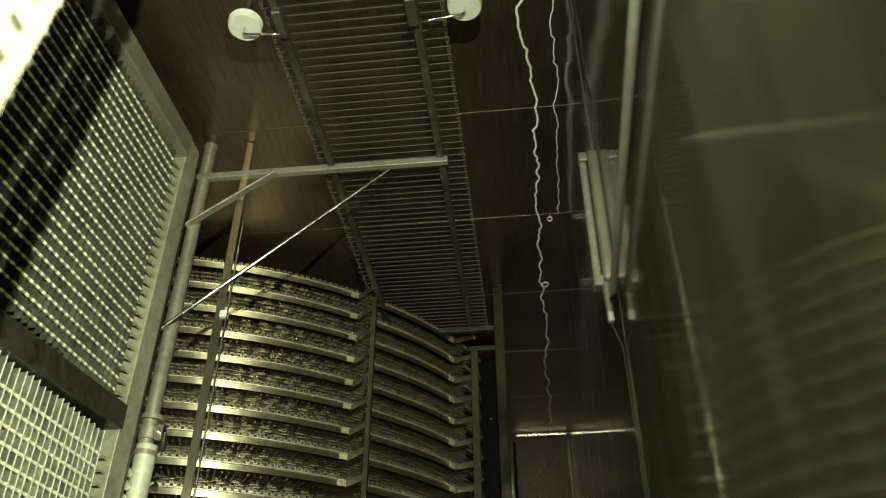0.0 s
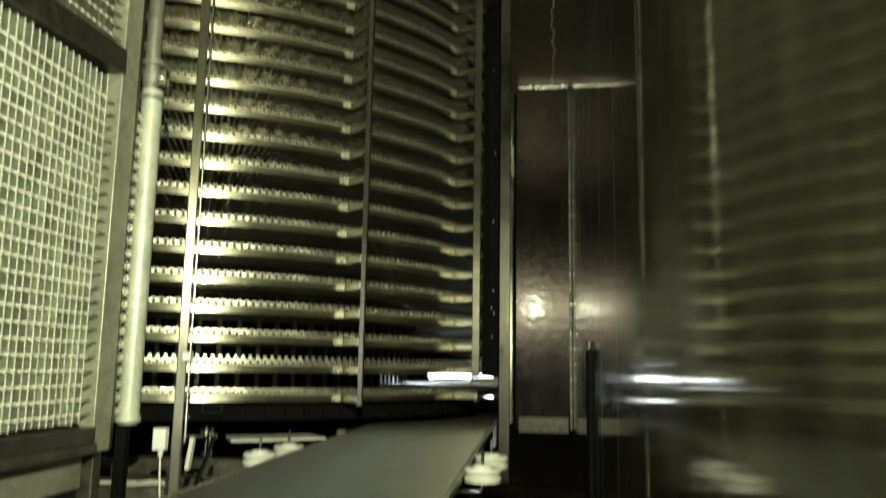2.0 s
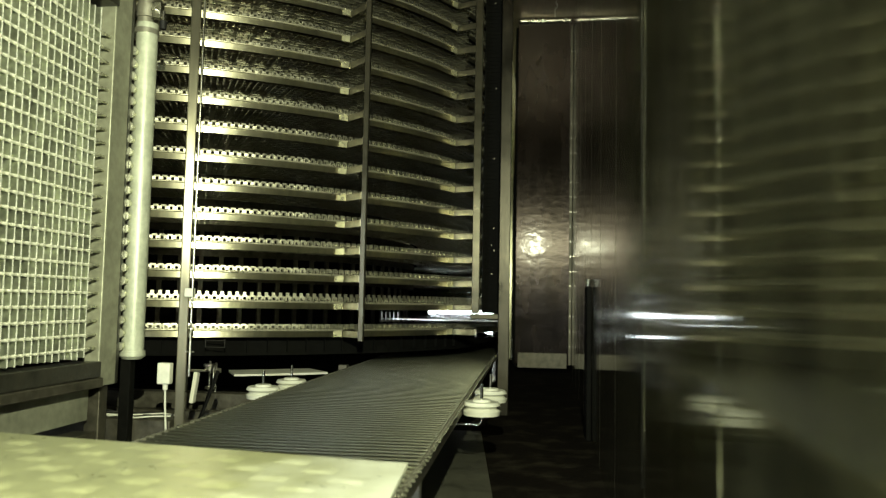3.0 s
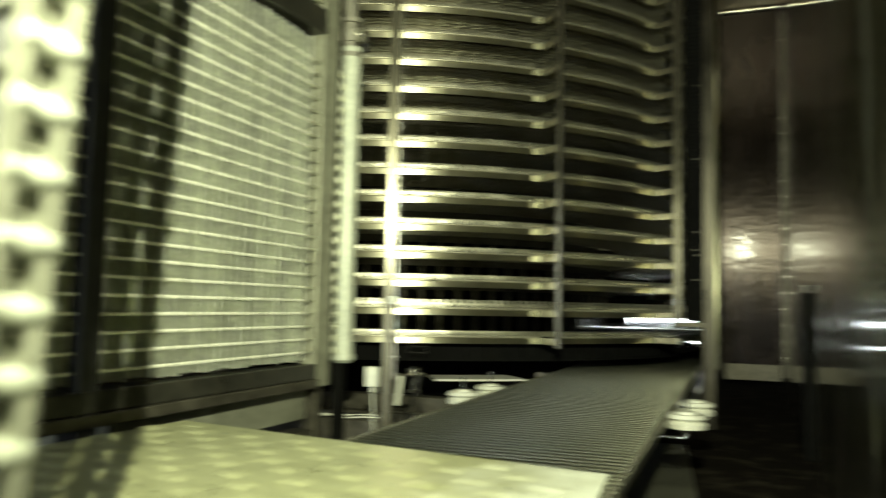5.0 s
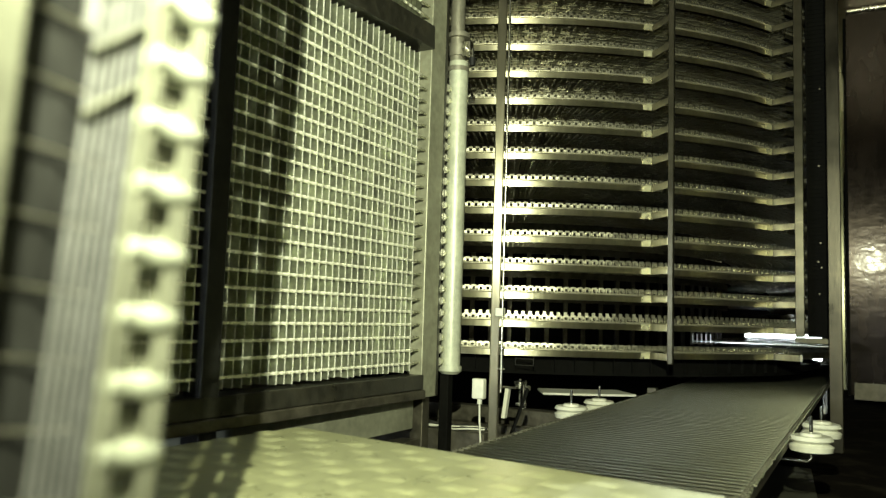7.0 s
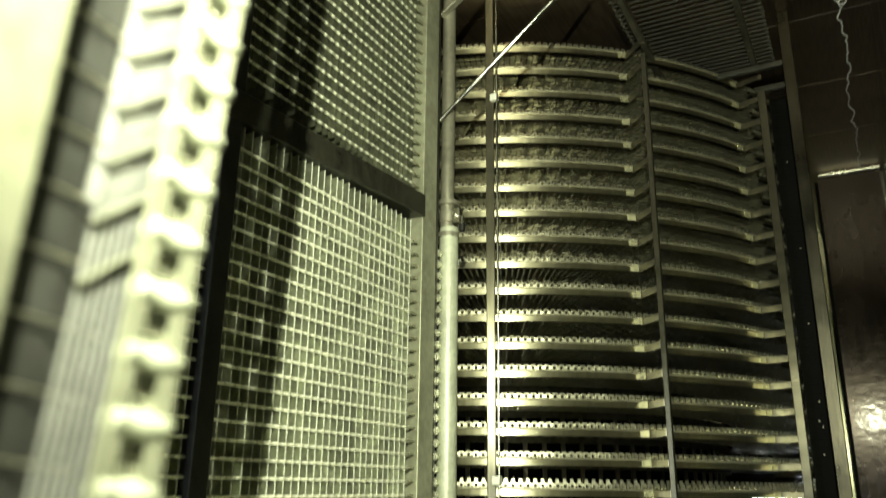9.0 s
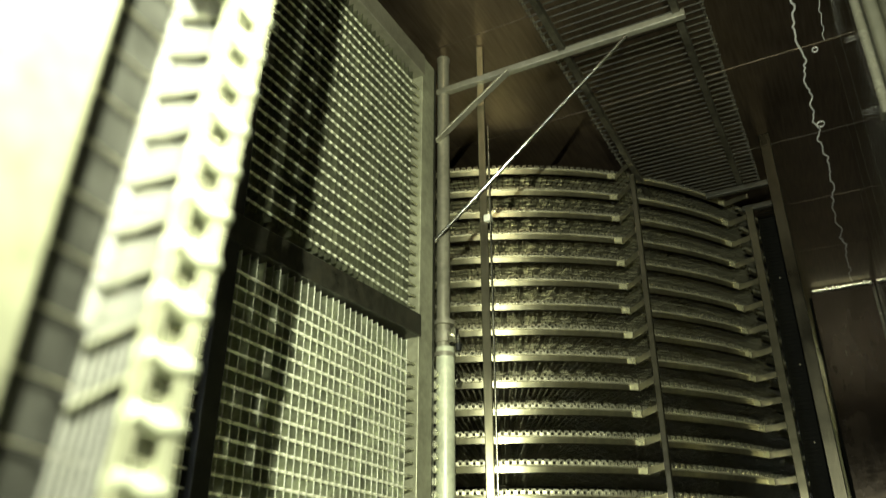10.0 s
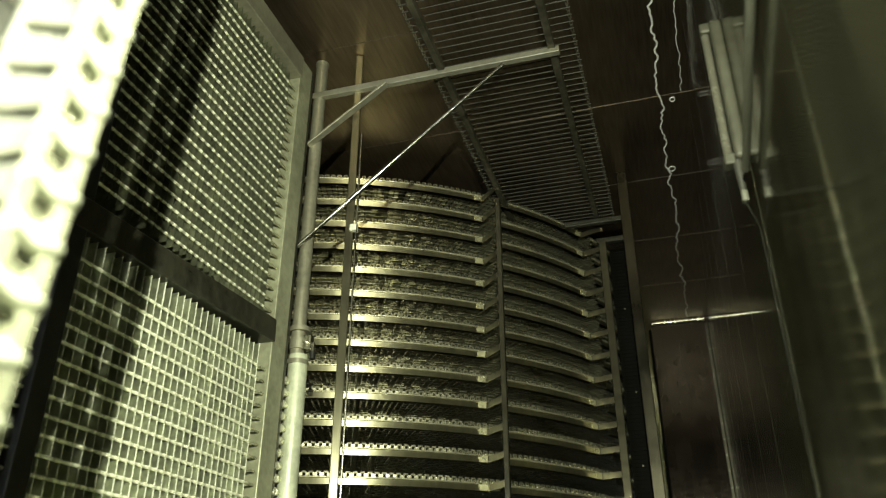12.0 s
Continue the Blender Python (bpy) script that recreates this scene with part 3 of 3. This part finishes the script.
def collared_tube(x, reach, fins, r, metal, collar):
    """A round tube along y with a pressed collar where it passes through each fin."""
    stations, swell = [(reach[0], r)], 0.0012
    for y in fins:
        stations += [(y - 0.0195, r), (y - 0.018, r + swell), (y - 0.001, r + swell), (y + 0.002, r)]
    stations.append((reach[1], r))
    stations = [st for st in stations if reach[0] <= st[0] <= reach[1]]
    bm = bmesh.new()
    hoops = [[bm.verts.new((x + q * math.cos(k * math.pi / 5), y, q * math.sin(k * math.pi / 5))) for k in range(10)] for y, q in stations]
    for p, q in zip(hoops, hoops[1:]):
        for k in range(10):
            face = bm.faces.new((p[k], p[(k + 1) % 10], q[(k + 1) % 10], q[k]))
            face.material_index = int(p[k].co.y > reach[0] + 0.001 and (p[k].co.y - q[k].co.y) > -0.0185 and max(p[0].co.x, q[0].co.x) > x + r + 0.0006)
    bm.faces.new(hoops[0][::-1])
    bm.faces.new(hoops[-1])
    me = mesh_of(bm, metal, False)
    me.materials.append(collar)
    me.shade_smooth()
    return me


def coil(face_x, y0, y1, sections, label, depth=0.45, metals=(FIN, FIN_LIP, TUBE_FROST), upper=(FIN_BARE, LIP_BARE, TUBE)):
    unit = thing("evaporator_coil", label, "evaporator", "evaporator coils")
    # the frost sits on the lower section; the upper fins are bare
    for (z0, z1), metals in zip(sections, (metals, upper)):
        outline = bmesh.new()
        # two skins of a thin fin whose front edge is slightly buckled
        zs = np.linspace(z0, z1, 24)
        skins = []
        for side in (-0.0006, 0.0006):
            front = [outline.verts.new((face_x + 0.002 * math.sin(k * 2.1), side, z)) for k, z in enumerate(zs)]
            rear = [outline.verts.new((face_x - depth, side, z)) for z in zs]
            skins.append((front, rear))
            for k in range(len(zs) - 1):
                outline.faces.new((front[k], front[k + 1], rear[k + 1], rear[k]))
        (fa, ra), (fb, rb) = skins
        for a, b in ((fa, fb), (ra, rb)):
            for k in range(len(zs) - 1):
                outline.faces.new((a[k], b[k], b[k + 1], a[k + 1]))
        for k in (0, -1):
            outline.faces.new((fa[k], ra[k], rb[k], fb[k]))
        lip_from = len(outline.faces)
        lip = 0.001 if depth > 0.1 else 0.008
        box(outline, face_x, face_x + 0.004, -lip, lip, z0, z1)
        outline.faces.ensure_lookup_table()
        for face in outline.faces[lip_from:]:
            face.material_index = 1
        fin = mesh_of(outline, metals[0], False)
        fin.materials.append(metals[1])
        for i in range(round((y1 - y0) / FIN_STEP)):
            y = y0 + (i + 0.5) * FIN_STEP
            same_part("fin", fin, unit, Matrix.Translation((face_x + random.uniform(-0.002, 0.002), y + random.uniform(-0.002, 0.002), random.uniform(-0.008, 0.005))) @ Matrix.Rotation(random.uniform(-0.03, 0.03), 4, "Z") @ Matrix.Translation((-face_x, 0, 0)))
        reach = (y0 + (-0.02 if y1 > 1 else 0.02), y1 + (0.085 if y1 > 2 else 0.03 if y1 > 1 else -0.012))
        tube = collared_tube(face_x - min(0.001, depth / 2), reach, [y0 + (i + 0.5) * FIN_STEP for i in range(round((y1 - y0) / FIN_STEP))], 0.0056 if depth > 0.1 else 0.0105, metals[2], COLLAR if depth > 0.1 else metals[2])
        pitch = ROW_STEP if depth > 0.1 else 0.052
        rows = int((z1 - z0 - 0.03) / pitch)
        for k in range(rows):
            same_part("tube", tube, unit, Matrix.Translation((0, 0, z0 + 0.035 + k * pitch)))
        if depth < 0.1:
            continue
        deep = [(Matrix.Translation((face_x - 0.08 - 0.05 * c, (y0 + y1) / 2, z0 + 0.035 + (k + 0.5 * (c % 2 == 0)) * pitch)), (0.017, y1 - y0, 0.017)) for c in range(3) for k in range(rows)]
        tagged(same_part("tube_bundle", boxes_mesh("tube_bundle", deep, TUBE), unit), "rear coil tubes", kind="stuff")
    return unit


main = coil(-1.87, 1.9, 3.11, ((0.49, 2.01), (2.17, 3.66)), "large finned aluminium evaporator coil in a steel frame")
part("backing", box(bmesh.new(), -2.4, -2.36, 1.2, 3.3, 0.4, 3.8), STEEL_DARK, main)
part("frame_post", box(bmesh.new(), -1.93, -1.85, 3.2, 3.34, 0.36, 3.83, 0.004), POST_GALV, main, "galvanised frame post")
part("post_edge", box(bmesh.new(), -1.925, -1.853, 3.342, 3.37, 0.36, 3.83, 0.004), BEAM_STEEL, main, "dark folded edge")
part("post_foot", box(bmesh.new(), -1.93, -1.86, 3.235, 3.3, 0.0, 0.358, 0.004), STEEL_DARK, main)
part("frame_post", box(bmesh.new(), -1.92, -1.84, 1.8, 1.88, 0.0, 3.83, 0.004), POST_DARK, main, "dark painted frame post")
part("frame_beam", box(bmesh.new(), -1.95, -1.838, 0.5, 3.2, 0.402, 0.47, 0.004), BEAM_STEEL, main)
part("beam_flange", box(bmesh.new(), -1.95, -1.825, 0.5, 3.2, 0.36, 0.4, 0.004), STEEL_DARK, main)
part("frame_beam", beam(bmesh.new(), (-1.89, 0.5, 1.985), (-1.89, 3.2, 2.105), 0.11, 0.115, 0.004), BEAM_STEEL, main)
part("frame_beam", box(bmesh.new(), -1.95, -1.835, 0.5, 3.2, 3.68, 3.82, 0.004), GANTRY, main)
bend = mesh_of(rod(bmesh.new(), (-1.862, 3.372, 0), (-1.862, 3.408, 0), 0.022, 12, 0.015), TUBE)
for k in range(24):
    same_part("return_bend", bend, main, Matrix.Translation((0, 0, 0.525 + k * ROW_STEP)))
part("drip_tray", box(bmesh.new(), -2.3, -1.89, 2.0, 3.2, 0.215, 0.352, 0.004), FRAME, main, "pale drip tray")
part("lower_beam", box(bmesh.new(), -1.95, -1.85, 2.4, 3.2, 0.1, 0.17, 0.004), STEEL_DARK, main)

side = coil(-1.87, 0.7, 1.78, ((0.49, 1.95), (2.15, 3.66)), "shaded bank of finned aluminium evaporator coil")

near = coil(-0.5, 0.414, 0.502, ((-0.25, 3.1),), "narrow brightly lit coil end with ladder-like fins", 0.012, (FRAME, FRAME, PIPE))
cover = part("frame_plate", box(bmesh.new(), -0.56, -0.492, -0.05, 0.326, -0.25, 1.5, 0.004), FRAME, near, "pale cover plate")
cover.matrix_basis = Matrix.Translation((0, 0.348, 0.55)) @ Matrix.Rotation(radians(2.2), 4, "X") @ Matrix.Translation((0, -0.34, -0.55))
inner = mesh_of(rod(bmesh.new(), (-0.538, 0.34, 0), (-0.538, 0.44, 0), 0.0016, 10), STEEL_DULL)
for k in range(60):
    same_part("inner_tube", inner, near, Matrix.Translation((0, 0, -0.2 + k * 0.052)))
rib = mesh_of(box(bmesh.new(), -0.5325, -0.5315, -0.0021, 0.0021, -0.25, 3.1), RIB, False)
for k in range(1, 9):
    same_part("rib", rib, near, Matrix.Translation((0, 0.398 + k * 0.0078, 0)))
# slanting louvre blades stand out from the ribs and shade them
louvre = mesh_of(box(bmesh.new(), -0.531, -0.5225, 0.0, 0.075, -0.0006, 0.0006), FRAME, False)
for k in range(17, 34):
    same_part("louvre", louvre, near, Matrix.Translation((0, 0.4, -0.22 + k * 0.052)) @ Matrix.Rotation(radians(42), 4, "X"))
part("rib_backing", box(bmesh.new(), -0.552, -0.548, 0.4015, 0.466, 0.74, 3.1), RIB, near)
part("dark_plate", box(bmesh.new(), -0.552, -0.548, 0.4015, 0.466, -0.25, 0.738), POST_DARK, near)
strip = mesh_of(box(bmesh.new(), -0.5105, -0.509, 0.0, 0.0062, -0.25, 3.1), FRAME, False)
for k in range(4):
    same_part("rear_strip", strip, near, Matrix.Translation((0, 0.447 + k * 0.0125, 0)))
upper_rung = collared_tube(-0.506, (0.386, 0.434), [0.411], 0.0105, PIPE, PIPE)
for k in range(26, 33):
    same_part("upper_rung", upper_rung, near, Matrix.Translation((0, 0, -0.215 + k * 0.052)))
for y in (0.389, 0.411):
    part("upper_stile", box(bmesh.new(), -0.512, -0.496, y - 0.005, y + 0.005, 1.12, 1.5), FRAME, near)
part("dark_plate", box(bmesh.new(), -0.548, -0.544, 0.32, 0.4, -0.25, 1.6), POST_DARK, near, "dark inner plate")
near.matrix_basis = Matrix.Translation((0, -0.0795, 0.27)) @ Matrix.Rotation(radians(-5.0), 4, "X")

# ---- pipe ----
pipe = thing("suction_pipe", "galvanised vertical suction pipe with a flange joint", "pipe")
part("tube", rod(bmesh.new(), (-1.838, 3.46, 0.47), (-1.838, 3.46, 2.06), 0.05, 28), PIPE, pipe)
part("upper_tube", rod(bmesh.new(), (-1.85, 3.46, 2.04), (-1.85, 3.46, CEILING - 0.001), 0.037, 28), GANTRY, pipe, "narrower bare steel upper pipe")
part("ceiling_collar", rod(bmesh.new(), (-1.85, 3.46, CEILING - 0.02), (-1.85, 3.46, CEILING - 0.002), 0.041, 28), GANTRY, pipe)
for z in (2.02, 2.2):
    part("collar", rod(bmesh.new(), (-1.843, 3.46, z - 0.012), (-1.843, 3.46, z + 0.012), 0.057, 24), GANTRY, pipe)
part("end_cap", rod(bmesh.new(), (-1.838, 3.46, 0.462), (-1.838, 3.46, 0.476), 0.042, 24, 0.058), PIPE, pipe)
part("flange", rod(bmesh.new(), (-1.838, 3.46, 0.477), (-1.838, 3.46, 0.502), 0.058, 24), PIPE, pipe)
part("foot", box(bmesh.new(), -1.885, -1.835, 3.44, 3.49, 0.0, 0.464, 0.004), DRUM, pipe)

# ---- checker plate step ----
plate = thing("checker_plate", "cream checker plate step over the end of the infeed belt", "plate")
PLATE_Z = 0.345
bm = bmesh.new()
corners = [(-0.3, 1.97), (-1.76, 2.19), (-1.9, 0.3), (-0.2, 0.1)]
low = [bm.verts.new((x, y, PLATE_Z - 0.012)) for x, y in corners]
high = [bm.verts.new((x, y, PLATE_Z)) for x, y in corners]
bm.faces.new(high)
bm.faces.new(low[::-1])
for k in range(4):
    bm.faces.new((high[k], low[k], low[(k + 1) % 4], high[(k + 1) % 4]))
bmesh.ops.recalc_face_normals(bm, faces=bm.faces)
part("sheet", bm, CHECKER, plate)
bm = bmesh.new()
for i in range(18):
    for j in range(20):
        x, y = -1.84 + i * 0.09, 0.4 + j * 0.09
        if (i + j) % 2 and y < 2.13 - (x + 1.76) * 0.15 and -1.82 < x < -0.36:
            tilt = Matrix.Rotation(radians(-8.6), 4, "Z")
            ring = []
            for half, z in ((0.043, 0.0004), (0.026, 0.0042)):
                ring.append([bm.verts.new(Vector((x, y, PLATE_Z + z)) + tilt @ Vector((half * a, half * b, 0))) for a, b in ((-1, -0.8), (1, -0.8), (1, 0.8), (-1, 0.8))])
            for k in range(4):
                bm.faces.new((ring[0][k], ring[0][(k + 1) % 4], ring[1][(k + 1) % 4], ring[1][k]))
            bm.faces.new(ring[1])
tread = part("tread", bm, TREAD, plate, "raised tread pattern")
tagged(tread, kind="stuff")
part("skirt", beam(bmesh.new(), (-0.31, 1.955, PLATE_Z - 0.055), (-0.23, 0.1, PLATE_Z - 0.055), 0.008, 0.08, 0.002, (0, 0, 1)), FRAME, plate)
part("leg", box(bmesh.new(), -0.33, -0.29, 1.9, 1.94, 0.0, PLATE_Z - 0.014, 0.003), STEEL, plate)
part("leg", box(bmesh.new(), -1.72, -1.68, 2.0, 2.04, 0.0, PLATE_Z - 0.014, 0.003), STEEL, plate)

# ---- wall lamp ----
light = thing("wall_lamp", "unlit upright fluorescent batten lamp on the steel wall", "lamp")
ly = 2.0
lx = wall_x(ly)
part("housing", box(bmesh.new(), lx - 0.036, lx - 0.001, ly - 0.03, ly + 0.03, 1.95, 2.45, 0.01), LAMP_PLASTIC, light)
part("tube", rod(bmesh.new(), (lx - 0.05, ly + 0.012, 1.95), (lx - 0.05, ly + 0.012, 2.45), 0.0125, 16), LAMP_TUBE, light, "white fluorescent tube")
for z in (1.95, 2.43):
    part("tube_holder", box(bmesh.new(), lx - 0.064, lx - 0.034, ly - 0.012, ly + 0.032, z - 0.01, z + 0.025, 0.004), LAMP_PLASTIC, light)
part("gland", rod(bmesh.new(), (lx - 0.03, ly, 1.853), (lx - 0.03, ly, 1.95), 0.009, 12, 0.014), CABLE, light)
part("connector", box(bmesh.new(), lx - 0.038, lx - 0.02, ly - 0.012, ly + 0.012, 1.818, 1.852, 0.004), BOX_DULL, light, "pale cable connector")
wire("cable", [(lx - 0.008, ly + 0.02 + 0.15 * k / 10 + 0.006 * math.sin(k), 2.45 + (CEILING - 2.45) * k / 10) for k in range(11)], 0.004, CABLE, light)
wire("lower_cable", [(lx - 0.03, ly, 1.82), (lx - 0.006, ly + 0.004, 1.74), (lx - 0.003, ly + 0.005, 1.0), (lx - 0.003, ly + 0.005, 0.3)], 0.0009, BLACK, light)

conduit = thing("conduit", "grey plastic conduit run along the steel wall", "conduit")
part("tube", rod(bmesh.new(), (wall_x(-0.3) - 0.02, -0.3, 1.89), (wall_x(1.93) - 0.02, 1.93, 1.88), 0.0105, 14), BOX_DULL, conduit)
for y in (0.2,):
    part("clip", box(bmesh.new(), wall_x(y) - 0.034, wall_x(y) - 0.001, y - 0.008, y + 0.008, 1.868, 1.902, 0.004), CABLE, conduit)

for y0, y1, z0, z1 in ((0.86, 0.9, 1.001, 1.003), (0.98, 1.13, 1.007, 1.012), (1.22, 1.6, 1.014, 1.027)):
    scuff = part("scuff", rod(bmesh.new(), (wall_x(y0) - 0.0004, y0, z0), (wall_x(y1) - 0.0004, y1, z1), 0.0004, 6), SEAL)
    tagged(scuff, "pale scuff line along the steel wall", "scuff", "wall scuffs")

# ---- floor plate beside the infeed belt ----
bm = bmesh.new()
corners = [(-1.0, 0.5), (0.09, 0.5), (-0.134, 3.08), (-0.27, 4.59), (-1.0, 4.59)]
low = [bm.verts.new((x, y, 0.0005)) for x, y in corners]
high = [bm.verts.new((x, y, 0.008)) for x, y in corners]
bm.faces.new(high)
bm.faces.new(low[::-1])
for k in range(5):
    bm.faces.new((high[k], low[k], low[(k + 1) % 5], high[(k + 1) % 5]))
tagged(part("floor_plate", bm, FLOOR_PLATE), "worn olive steel plate on the floor under the infeed belt", "plate")

# ---- crooked beads along the ceiling ----


def bead(label, x0, x1, y0, y1, jitter, r, mat, seed):
    rnd = random.Random(seed)
    points, drift, n = [], 0.0, int((y1 - y0) / 0.032)
    for k in range(n + 1):
        f = k / n
        drift = 0.86 * drift + rnd.gauss(0, jitter)
        if rnd.random() < 0.06:
            drift += rnd.choice((-1, 1)) * jitter * 2.5
        points.append((x0 + (x1 - x0) * f + drift + rnd.gauss(0, 0.16 * jitter), y0 + (y1 - y0) * f, CEILING - 0.001))
    ob = wire("sealant_bead", points, r, mat, taper=0.55)
    return tagged(ob, label, "sealant")


bead("bright crooked sealant bead wandering along the steel ceiling", 0.108, 0.267, 2.1, 8.6, 0.0075, 0.0078, BEAD, 4)
bead("dull crooked sealant bead near the ceiling corner", 0.248, 0.31, 2.1, 4.4, 0.005, 0.0045, BEAD, 9)
for x, y, size in ((0.25, 4.47, 0.016), (0.215, 5.36, 0.024)):
    loop = wire("sealant_loop", [(x + size * math.cos(a), y + 1.5 * size * math.sin(a), CEILING - 0.001) for a in np.linspace(0, 6.28, 15).tolist()], 0.004, BEAD)
    tagged(loop, "small curled loop of white sealant on the ceiling", "sealant", "sealant loops")
for y, r in ((3.35, 0.0024), (4.41, 0.0008), (5.47, 0.0012)):
    wire_ob = wire("joint_bead", [(-0.27, y - 0.004, CEILING - 0.001), (wall_x(y), y - 0.004, CEILING - 0.001)], r, SEAL)
    tagged(wire_ob, "thin sealant line along a ceiling panel joint", "sealant")

# ---- small equipment under the spiral ----
jbox = thing("junction_box", "cream plastic junction box on the steel upright", "junction box")
part("case", box(bmesh.new(), -1.69, -1.628, 3.41, 3.45, 0.355, 0.452, 0.006), BOX_PLASTIC, jbox)
part("gland", rod(bmesh.new(), (-1.655, 3.43, 0.33), (-1.655, 3.43, 0.354), 0.012, 12), WHITE_PLASTIC, jbox)
wire("cable", [(-1.655, 3.43, 0.33), (-1.652, 3.43, 0.25), (-1.648, 3.44, 0.13), (-1.64, 3.46, 0.02)], 0.005, WHITE_PLASTIC, jbox)

limit = thing("tension_rod", "thin steel control rod clipped beside the upright", "rod")
part("shaft", rod(bmesh.new(), (-1.553, 3.45, 0.39), (-1.549, 3.45, 3.385), 0.006, 10), STEEL, limit)
for z in (0.776, 2.77):
    part("clip", box(bmesh.new(), -1.588, -1.548, 3.44, 3.475, z - 0.02, z + 0.02, 0.004), BOX_PLASTIC, limit, "cream plastic clip")
part("arm", box(bmesh.new(), -1.6, -1.54, 3.455, 3.465, 0.5, 0.506, 0.001), STEEL, limit)

gear = thing("drive_stand", "dark steel drive stand with chain and bolts", "machine")
part("plate", beam(bmesh.new(), (-1.62, 3.6, 0.0), (-1.5, 3.66, 0.4), 0.07, 0.012, 0.002), DRUM, gear)
part("cover", beam(bmesh.new(), (-1.6, 3.6, 0.25), (-1.58, 3.6, 0.4), 0.035, 0.02, 0.004), BOX_PLASTIC, gear, "cream cover strip")
part("cross_arm", box(bmesh.new(), -1.62, -1.53, 3.58, 3.61, 0.4, 0.41, 0.002), STEEL_DARK, gear)
for x, y in ((-1.98, 4.7), (-1.9, 4.6)):
    part("bolt", rod(bmesh.new(), (x, y, 0.12), (x, y, 0.36), 0.009, 8), STEEL_BRIGHT, gear)
    part("nut", rod(bmesh.new(), (x, y, 0.3), (x, y, 0.325), 0.035, 6), STEEL, gear)
part("flange", rod(bmesh.new(), (-1.855, 4.4, 0.355), (-1.855, 4.4, 0.368), 0.038, 20), STEEL, gear)
part("spindle", rod(bmesh.new(), (-1.83, 4.4, 0.24), (-1.83, 4.4, 0.354), 0.01, 10), STEEL, gear)
part("lower_flange", rod(bmesh.new(), (-1.845, 4.4, 0.225), (-1.845, 4.4, 0.239), 0.034, 20), STEEL_DULL, gear)

base_frame = thing("base_frame", "dark greasy steel floor frame under the spiral", "frame")
part("girder", box(bmesh.new(), -3.6, -1.45, 4.4, 4.5, 0.05, 0.2, 0.006), STEEL_DARK, base_frame)
part("girder", box(bmesh.new(), -3.2, -1.66, 3.5, 3.58, 0.04, 0.178, 0.006), STEEL_DARK, base_frame)
part("girder", box(bmesh.new(), -1.62, -1.52, 3.5, 6.2, 0.02, 0.12, 0.006), STEEL_DARK, base_frame)
part("girder", box(bmesh.new(), -3.4, -1.6, 3.95, 4.03, 0.05, 0.16, 0.006), STEEL_DARK, base_frame)

rnd = random.Random(3)
for k in range(4):
    pts = [(-2.35 + 0.075 * i, 3.54 + 0.05 * math.sin(i * 0.7 + k * 1.7) + 0.02 * k, 0.184 + 0.012 * abs(math.sin(i * 1.3 + k))) for i in range(10)]
    cable = wire("loose_cable", pts, 0.0036, WHITE_PLASTIC if k < 2 else CABLE)
    tagged(cable, "loose pale cable lying on the base girder", "cable", "loose cables")

hanger_frame = thing("wire_hanger", "thin dark wire frame hanging under the spiral", "hanger")
for a, b in (((-1.93, 0.46), (-1.81, 0.46)), ((-1.93, 0.5), (-1.81, 0.5)), ((-1.93, 0.46), (-1.93, 0.51)), ((-1.81, 0.46), (-1.81, 0.51))):
    part("wire", rod(bmesh.new(), (a[0], 4.5, a[1]), (b[0], 4.5, b[1]), 0.003, 8), CABLE, hanger_frame)

# ---- slide plate at the outfeed ----
tagged(part("slide_plate", box(bmesh.new(), -1.1, -0.22, 5.75, 9.0, 0.622, 0.628), SLIDE), "white slide plate leading to the lit outfeed slot", "plate")

# ---- guide pins beside the slide plate ----
pins = thing("guide_comb", "short white upright guide pins beside the slide plate", "guide")
part("bar", box(bmesh.new(), -1.16, -1.0, 5.995, 6.005, 0.6, 0.61, 0.001), STEEL_DARK, pins)
pin = mesh_of(box(bmesh.new(), -0.005, 0.005, -0.004, 0.004, 0.0, 0.064, 0.001), BEAD)
for k in range(5):
    same_part("pin", pin, pins, Matrix.Translation((-1.144 + k * 0.032, 6.0, 0.611)))

# ---- control post against the wall ----
post = thing("control_post", "low dark steel housing with a knob against the wall", "housing")
part("body", box(bmesh.new(), wall_x(4.45) - 0.03, wall_x(4.45) - 0.002, 4.42, 4.6, 0.0, 0.86, 0.006), DRUM, post)
part("knob", rod(bmesh.new(), (wall_x(4.45) - 0.02, 4.45, 0.862), (wall_x(4.45) - 0.02, 4.45, 0.9), 0.014, 14, 0.02), STEEL, post, "steel knob")

# ---- pipe fittings ----
clamp = thing("pipe_clamp", "steel clamp bolted round the suction pipe joint", "clamp")
part("band", rod(bmesh.new(), (-1.843, 3.46, 2.09), (-1.843, 3.46, 2.15), 0.048, 24), GANTRY, clamp)
part("lug", box(bmesh.new(), -1.81, -1.76, 3.43, 3.47, 2.08, 2.16, 0.005), STEEL, clamp)
part("bolt", rod(bmesh.new(), (-1.785, 3.40, 2.12), (-1.785, 3.5, 2.12), 0.01, 8), STEEL_BRIGHT, clamp)
part("valve_knob", rod(bmesh.new(), (-1.755, 3.45, 2.03), (-1.755, 3.45, 2.07), 0.015, 14, 0.019), BLACK, clamp, "black knob")
part("stem", rod(bmesh.new(), (-1.755, 3.45, 2.071), (-1.755, 3.45, 2.12), 0.008, 10), STEEL, clamp)
